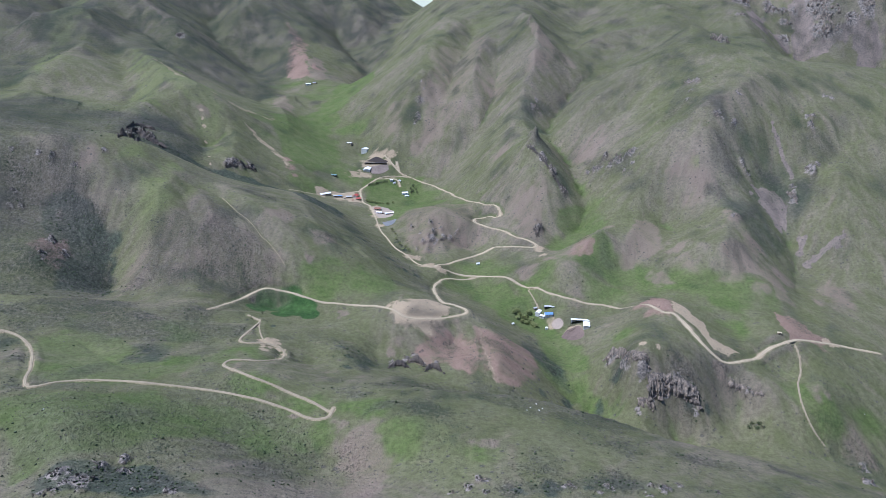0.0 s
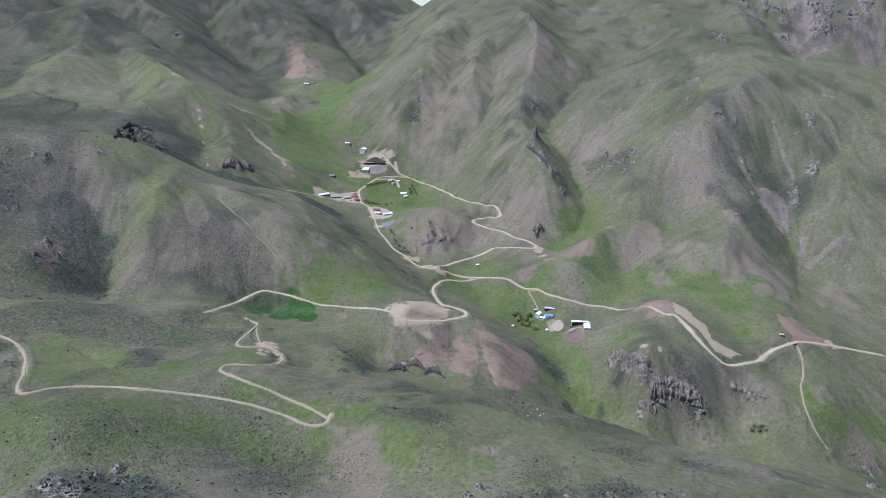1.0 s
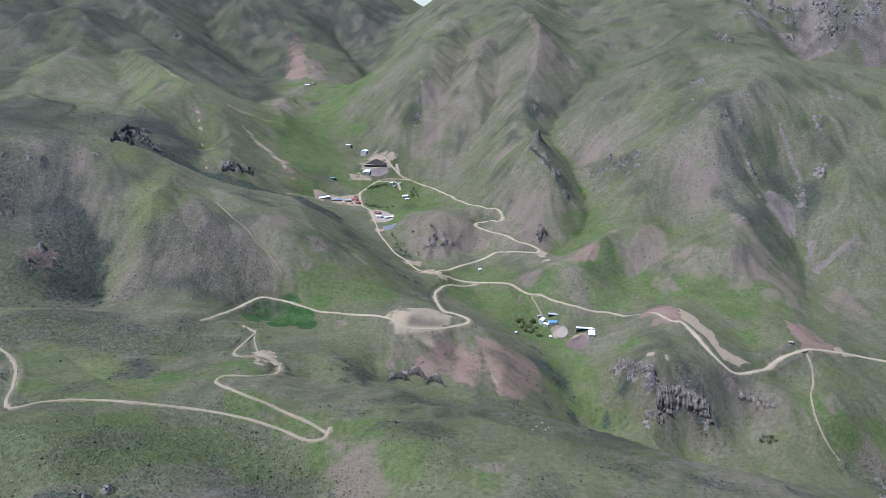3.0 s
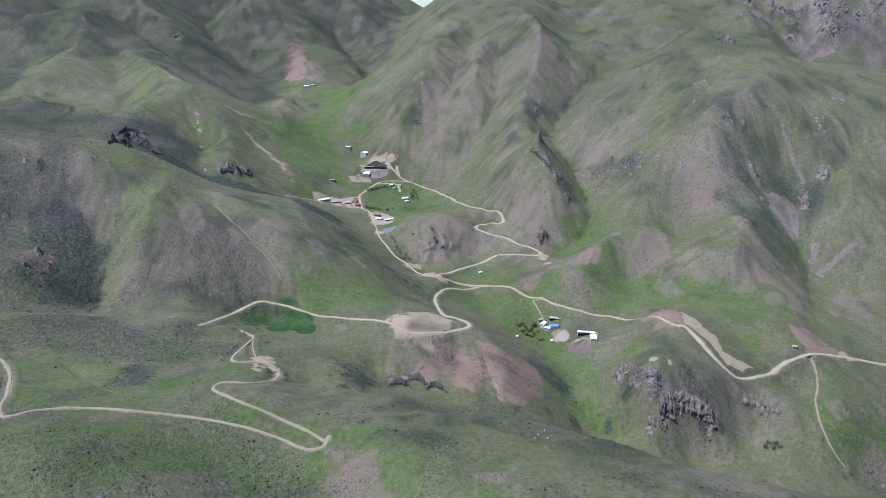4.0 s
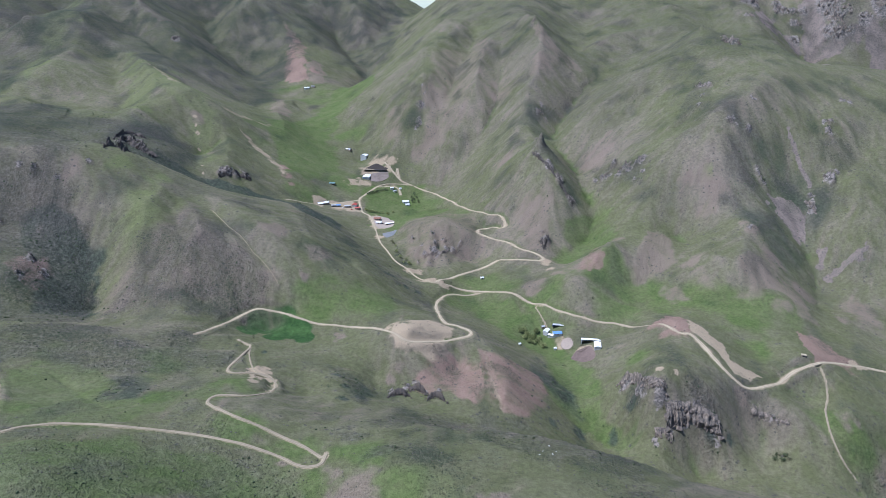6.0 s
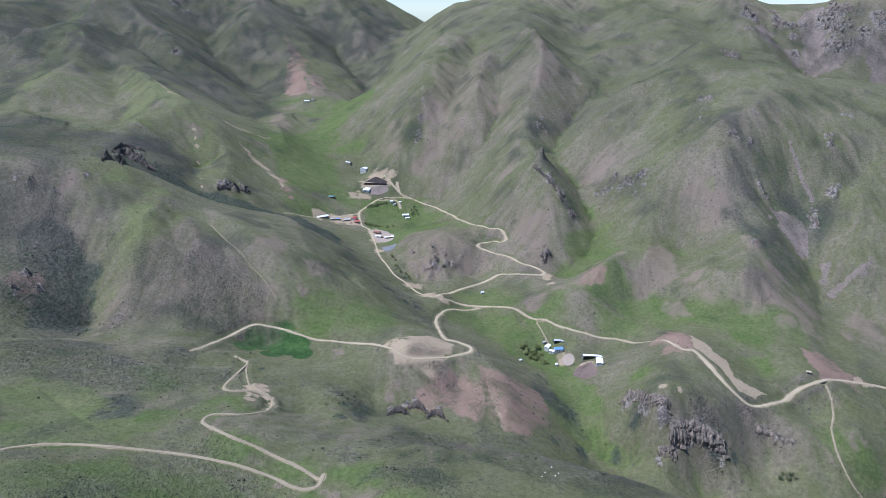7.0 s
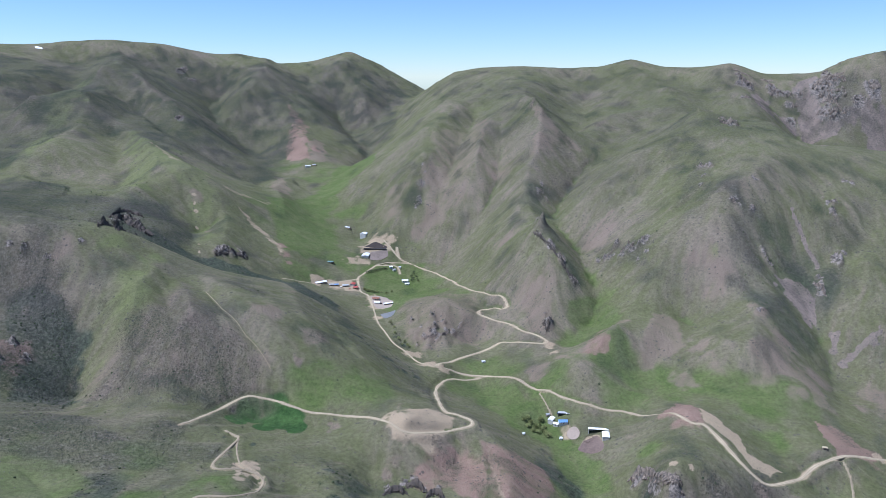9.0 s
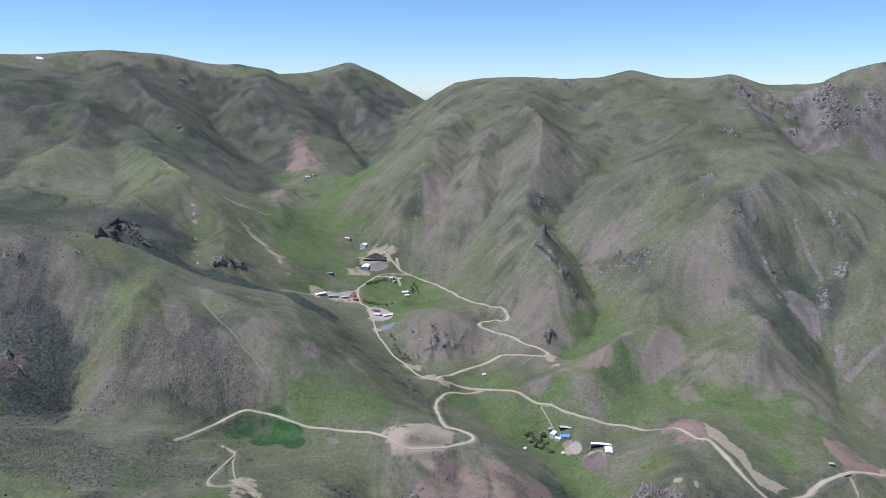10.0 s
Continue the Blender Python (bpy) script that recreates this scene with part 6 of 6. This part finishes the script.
# ---- shrubs, crags and boulders ----
def shrub_field(name, label, mat, count, seed, near, far, density, low, high):
    """Thousands of small uneven bushes on the slopes, in one mesh."""
    rng = np.random.default_rng(seed)
    y = near * (far / near) ** rng.random(count)
    xy = np.stack([half_width(y) * rng.uniform(-0.97, 0.97, count), y], 1)
    keep = rng.random(count) < np.clip(density(xy), 0, 1) * (sheet_value(ROAD_WEAR["sheet"], xy) < 0.15)
    xy = xy[keep]
    n = len(xy)
    z = ground_z(xy)
    size = rng.uniform(low, high, n) * np.clip(0.75 + xy[:, 1] / 1600, 0.8, 1.7)
    ang = np.arange(5) * 2 * np.pi / 5
    ring = np.stack([np.cos(ang), np.sin(ang)], 1)
    tmpl = np.vstack([np.column_stack([ring * 0.9, np.full(5, -0.3)]), np.column_stack([ring[:, ::-1] * 0.75, np.full(5, 0.55)]), [[0, 0, 0.9]]])
    v = tmpl[None] * (1 + rng.uniform(-0.35, 0.35, (n, 11, 3))) * size[:, None, None] * 0.5
    v[:, :, 2] *= rng.uniform(0.8, 1.3, (n, 1))
    v += np.column_stack([xy, z])[:, None]
    f = [(i, (i + 1) % 5, 5 + (i + 1) % 5) for i in range(5)] + [(i, 5 + (i + 1) % 5, 5 + i) for i in range(5)] + [(5 + i, 5 + (i + 1) % 5, 10) for i in range(5)]
    faces = (np.array(f)[None] + (np.arange(n) * 11)[:, None, None]).reshape(-1, 3)
    me = bpy.data.meshes.new(name)
    me.vertices.add(n * 11)
    me.vertices.foreach_set("co", v.astype(np.float32).ravel())
    me.loops.add(faces.size)
    me.loops.foreach_set("vertex_index", faces.ravel().astype(np.int32))
    me.polygons.add(len(faces))
    me.polygons.foreach_set("loop_start", (np.arange(len(faces)) * 3).astype(np.int32))
    me.update(calc_edges=True)
    me.materials.append(mat)
    return tagged(new(name, me), label, "shrubs", kind="stuff")


def laid(kind, xy):
    return sheet_value(LAID[kind], xy)


def patchy(xy, size, seed, lo, hi):
    return np.clip((fbm(xy, size, 3, seed) - lo) / (hi - lo), 0, 1)


def scrub_density(xy):
    tame = np.maximum(laid("meadow", xy), np.maximum(laid("crop", xy), np.maximum(laid("dirt", xy), np.maximum(laid("soil", xy), laid("red", xy)))))
    return (0.006 + 0.24 * patchy(xy, 60.0, 101, 0.40, 1.0) + 0.80 * laid("scrub", xy) * (0.45 + 0.55 * patchy(xy, 30.0, 107, -0.5, 0.5)) + 0.4 * laid("rock", xy)) * (1 - 0.93 * tame)


def grey_density(xy):
    return 0.02 + 0.55 * laid("scrub", xy) + 0.20 * patchy(xy, 100.0, 121, 0.3, 1.0) * (1 - laid("meadow", xy)) * (1 - laid("crop", xy))


shrub_field("sage_shrubs", "low grey-green sage shrubs dotted over the slopes", SHRUB, 150000, 301, 300, 2300, scrub_density, 0.55, 1.4)
shrub_field("grey_shrubs", "low leafless grey-purple shrubs on dry slopes", SHRUB_GREY, 70000, 302, 300, 1900, grey_density, 0.55, 1.4)
shrub_field("thorn_shrubs", "scattered larger dark green thorn shrubs", LEAF_DARK, 52000, 303, 300, 2600, lambda xy: 0.004 + 0.80 * laid("thicket_haze", xy) * (0.3 + 0.7 * patchy(xy, 26.0, 147, -0.4, 0.5)) + 0.16 * laid("scrub", xy) + 0.5 * laid("rock", xy) + 0.10 * patchy(xy, 70.0, 141, 0.55, 1.1), 0.9, 2.4)


def stone_material(name, pale):
    g = Graph(name, 0.9, 0.25)
    a, b = g.noise(0.25, 6, 0.7, (1, 1, 0.35)), g.noise(1.4, 5, 0.7)
    rnd = g.n.new("ShaderNodeObjectInfo").outputs["Random"]
    c = g.noise(0.9, 5, 0.75, (1, 1, 0.18))
    col = g.mix(g.step(g.math("ADD", g.math("MULTIPLY", a, 0.5), g.math("MULTIPLY", c, 0.5)), 0.38, 0.62), (0.060, 0.056, 0.056), tuple(pale * c for c in (0.300, 0.244, 0.190)))
    col = g.mix(g.math("MULTIPLY", rnd, 0.35), col, tuple(pale * c for c in (0.190, 0.140, 0.115)))
    col = g.mix(g.math("MULTIPLY", g.step(b, 0.5, 0.72), 0.4), col, (0.110, 0.120, 0.070))
    g.bump(g.math("ADD", g.math("ADD", a, c), g.math("MULTIPLY", b, 0.4)), 1.0, 1.2)
    return g.done(col)


# the second is the same rock at 0.42 brightness, shade put into its colour
STONE, SHADED_STONE = stone_material("brown_crag", 1.05), stone_material("shaded_crag", 0.42)


def stone_mesh(seed, mat):
    """One angular, fissured block."""
    rng = random.Random(seed)
    bm = bmesh.new()
    for _ in range(11):
        v = Vector((rng.gauss(0, 1), rng.gauss(0, 1), rng.gauss(0, 1))).normalized()
        k = rng.uniform(0.7, 1.2)
        bm.verts.new((v.x * k, v.y * k, v.z * k))
    r = bmesh.ops.convex_hull(bm, input=bm.verts[:])
    bmesh.ops.delete(bm, geom=list({g for g in r["geom_interior"] + r["geom_unused"] if isinstance(g, bmesh.types.BMVert)}), context="VERTS")
    me = bpy.data.meshes.new("rock")
    bm.to_mesh(me)
    bm.free()
    me.materials.append(mat)
    return me


STONES = [stone_mesh(900 + i, STONE) for i in range(8)]
SHADED_STONES = [stone_mesh(900 + i, SHADED_STONE) for i in range(8)]


def outcrop(x, y, r, rng, dark):
    """A crag of upright blocks standing out of the slope."""
    z = lie(x, y)
    ob = tagged(empty("rock_outcrop", x, y, z), "rock outcrop in shade-darkened stone among dark scrub" if dark else "jagged brown rock outcrop standing out of the grassy slope", "rock", "rock outcrops")
    for _ in range(min(16, max(6, int(r * 0.9)))):
        a, d = rng.uniform(0, 6.283), r * math.sqrt(rng.random()) * 0.95
        px, py = x + math.cos(a) * d, y + math.sin(a) * d * 0.8
        s = r * rng.uniform(0.10, 0.26)
        m = Matrix.Translation((px - x, py - y, lie(px, py) - z + s * 0.25)) @ Euler((rng.uniform(-0.25, 0.25), rng.uniform(-0.3, 0.3), rng.uniform(0, 6.283))).to_matrix().to_4x4() @ Matrix.Diagonal((s * rng.uniform(0.6, 1.0), s * rng.uniform(0.6, 1.0), s * rng.uniform(0.9, 1.9), 1))
        share("rock", rng.choice(SHADED_STONES if dark else STONES), ob, m)


CRAG_RNG = random.Random(4)
for crag_spots in COVER["rock"]:
    for crag_x, crag_y, crag_r in crag_spots:
        # western and nearest outcrops take the stone with shade in its colour
        outcrop(crag_x, crag_y, crag_r, CRAG_RNG, (crag_x < -350 or crag_y < 370) and crag_y < 1450)


def rock_face(parent, high, line, origin, mat):
    """The standing face of a crag: fissured upright ribs, ledges and a broken top."""
    base = smooth_line(line, 0.9)
    n, rows = len(base), 22
    run = np.arange(n) * 0.9
    ends = np.clip(np.minimum(run, run[-1] - run) / (high * 0.5) + 0.15, 0, 1)
    flat = np.stack([run + base[0, 0] * 3, np.zeros(n)], 1)
    crest = high * ends * (0.62 + 0.38 * fbm(flat, 7.0, 3, 33)) * 0.46
    front, back = base - (0, high * 0.34), base + (0, high * 0.42)
    zf, zb = ground_z(front), ground_z(back)
    pts = np.zeros((rows, n, 3))
    for i in range(rows):
        v = i / (rows - 1)
        lean = 0.62 * v + 0.38 * v ** 4
        q = front + (back - front) * lean
        up = np.minimum(1, v * 1.18) ** 0.8
        top = np.maximum(zf + 1.0, zb) * 0 + zf + np.maximum(crest, (zb - zf) * 0.75)
        z = zf - 2.0 + (top - zf + 2.0) * up
        z = np.where(v > 0.86, z + (zb - 2.0 - z) * (v - 0.86) / 0.14, z)
        w = np.stack([run, np.full(n, v * high * 0.8)], 1) + origin[0]
        flute = np.abs(value_noise(np.stack([run + 0.6 * value_noise(w, 3.0, 7), np.full(n, v * high * 0.12)], 1) + origin[1], 2.6, 3))
        ledge = fbm(w * (0.5, 1.0), 4.0, 3, 13)
        push = high * (0.17 * flute + 0.07 * ledge + 0.06 * value_noise(w * (1, 0.3), 9.0, 5)) * np.sin(min(1, v * 1.1) * math.pi) ** 0.5
        pts[i, :, 0] = q[:, 0] + 0.4 * ledge - origin[0]
        pts[i, :, 1] = q[:, 1] - push - origin[1]
        pts[i, :, 2] = z + 0.5 * ledge - origin[2]
    me = mesh_sheet("rock_face", pts.reshape(-1, 3), rows, n)
    me.polygons.foreach_set("use_smooth", np.zeros(len(me.polygons), bool))
    me.materials.append(mat)
    face = new("rock_face", me)
    face.parent = parent


def crag_wall(name, runs, rng):
    """A fluted rock wall: upright blocks shoulder to shoulder, in uneven tiers."""
    x0, y0 = runs[0][1][0]
    z0 = lie(x0, y0)
    # walls built from the shade-toned copy of the stone
    dark = name in ("west_crag", "west_lower_crag", "middle_crag", "spur_rib", "road_crag")
    ob = tagged(empty("rock_outcrop", x0, y0, z0), "fissured rock wall in shade-darkened stone breaking out of the grassy slope" if dark else "fluted grey-brown rock wall breaking out of the steep slope", "rock", "rock walls")
    for high, line in runs:
        rock_face(ob, high, line, (x0, y0, z0), SHADED_STONE if dark else STONE)
        pts = smooth_line(line, max(1.6, high * 0.16))
        for p in pts:
            for tier in range(2):
                px, py = p[0] + rng.uniform(-2, 2), p[1] - high * 0.32 + tier * high * 0.30 + rng.uniform(-1.5, 1.5)
                w = high * rng.uniform(0.07, 0.17)
                t = high * rng.uniform(0.12, 0.28)
                m = Matrix.Translation((px - x0, py - y0, lie(px, py) - z0 - t * 0.10)) @ Euler((rng.uniform(-0.2, 0.35), rng.uniform(-0.3, 0.3), rng.uniform(0, 6.283))).to_matrix().to_4x4() @ Matrix.Diagonal((w, w * rng.uniform(0.7, 1.2), t, 1))
                share("rock", rng.choice(SHADED_STONES if dark else STONES), ob, m)


for crag_name, crag_runs in CRAGS.items():
    crag_wall(crag_name, crag_runs, CRAG_RNG)


def boulder(x, y, s, mat, label):
    me = STONES[int(x) % 8].copy()
    me.name = "boulder"
    me.materials.clear()
    me.materials.append(mat)
    ob = new("boulder", me)
    ob.matrix_basis = pose(x, y, lie(x, y) + s * 0.2, 10, 5, x % 90) @ Matrix.Diagonal((s, s * 0.8, s * 0.7, 1))
    tagged(ob, label, "rock", "loose boulders")


PALE_STONE = worn("pale_stone", (0.62, 0.60, 0.55), 0.9)
boulder(-274, 414, 0.8, PALE_STONE, "pale boulder lying alone in the near grass")
boulder(509, 726, 0.8, PALE_STONE, "pale boulder lying alone on the valley floor")
for bx, by in ((75, 518), (82, 532), (86, 522), (71, 509), (82, 514)):
    boulder(bx, by, 0.9, PALE_STONE, "pale lichen-covered boulder on the near ridge")


def snow_patch(x, y, long, wide, yaw):
    """A last bank of snow, thick in the middle and ragged at the rim."""
    rows, cols = 9, 40
    pts = []
    for i in range(rows):
        for j in range(cols):
            a, k = j / (cols - 1) * 2 * math.pi, i / (rows - 1)
            q = Matrix.Rotation(radians(yaw), 2) @ Vector((math.cos(a) * long * k, math.sin(a) * wide * k * (1 + 0.3 * math.sin(3 * a))))
            pts.append((x + q.x, y + q.y, lie(x + q.x, y + q.y) + 5.0 * (1 - k ** 3) - 1.0))
    ob = new("snow_patch", mesh_sheet("snow_patch", np.array(pts), rows, cols))
    ob.data.materials.append(worn("old_snow", (0.85, 0.88, 0.92), 0.6, 0.1, 0.9))
    tagged(ob, "last white snow patch below the far ridge crest", "snow")


snow_patch(-1651, 3046, 22, 9, -25)
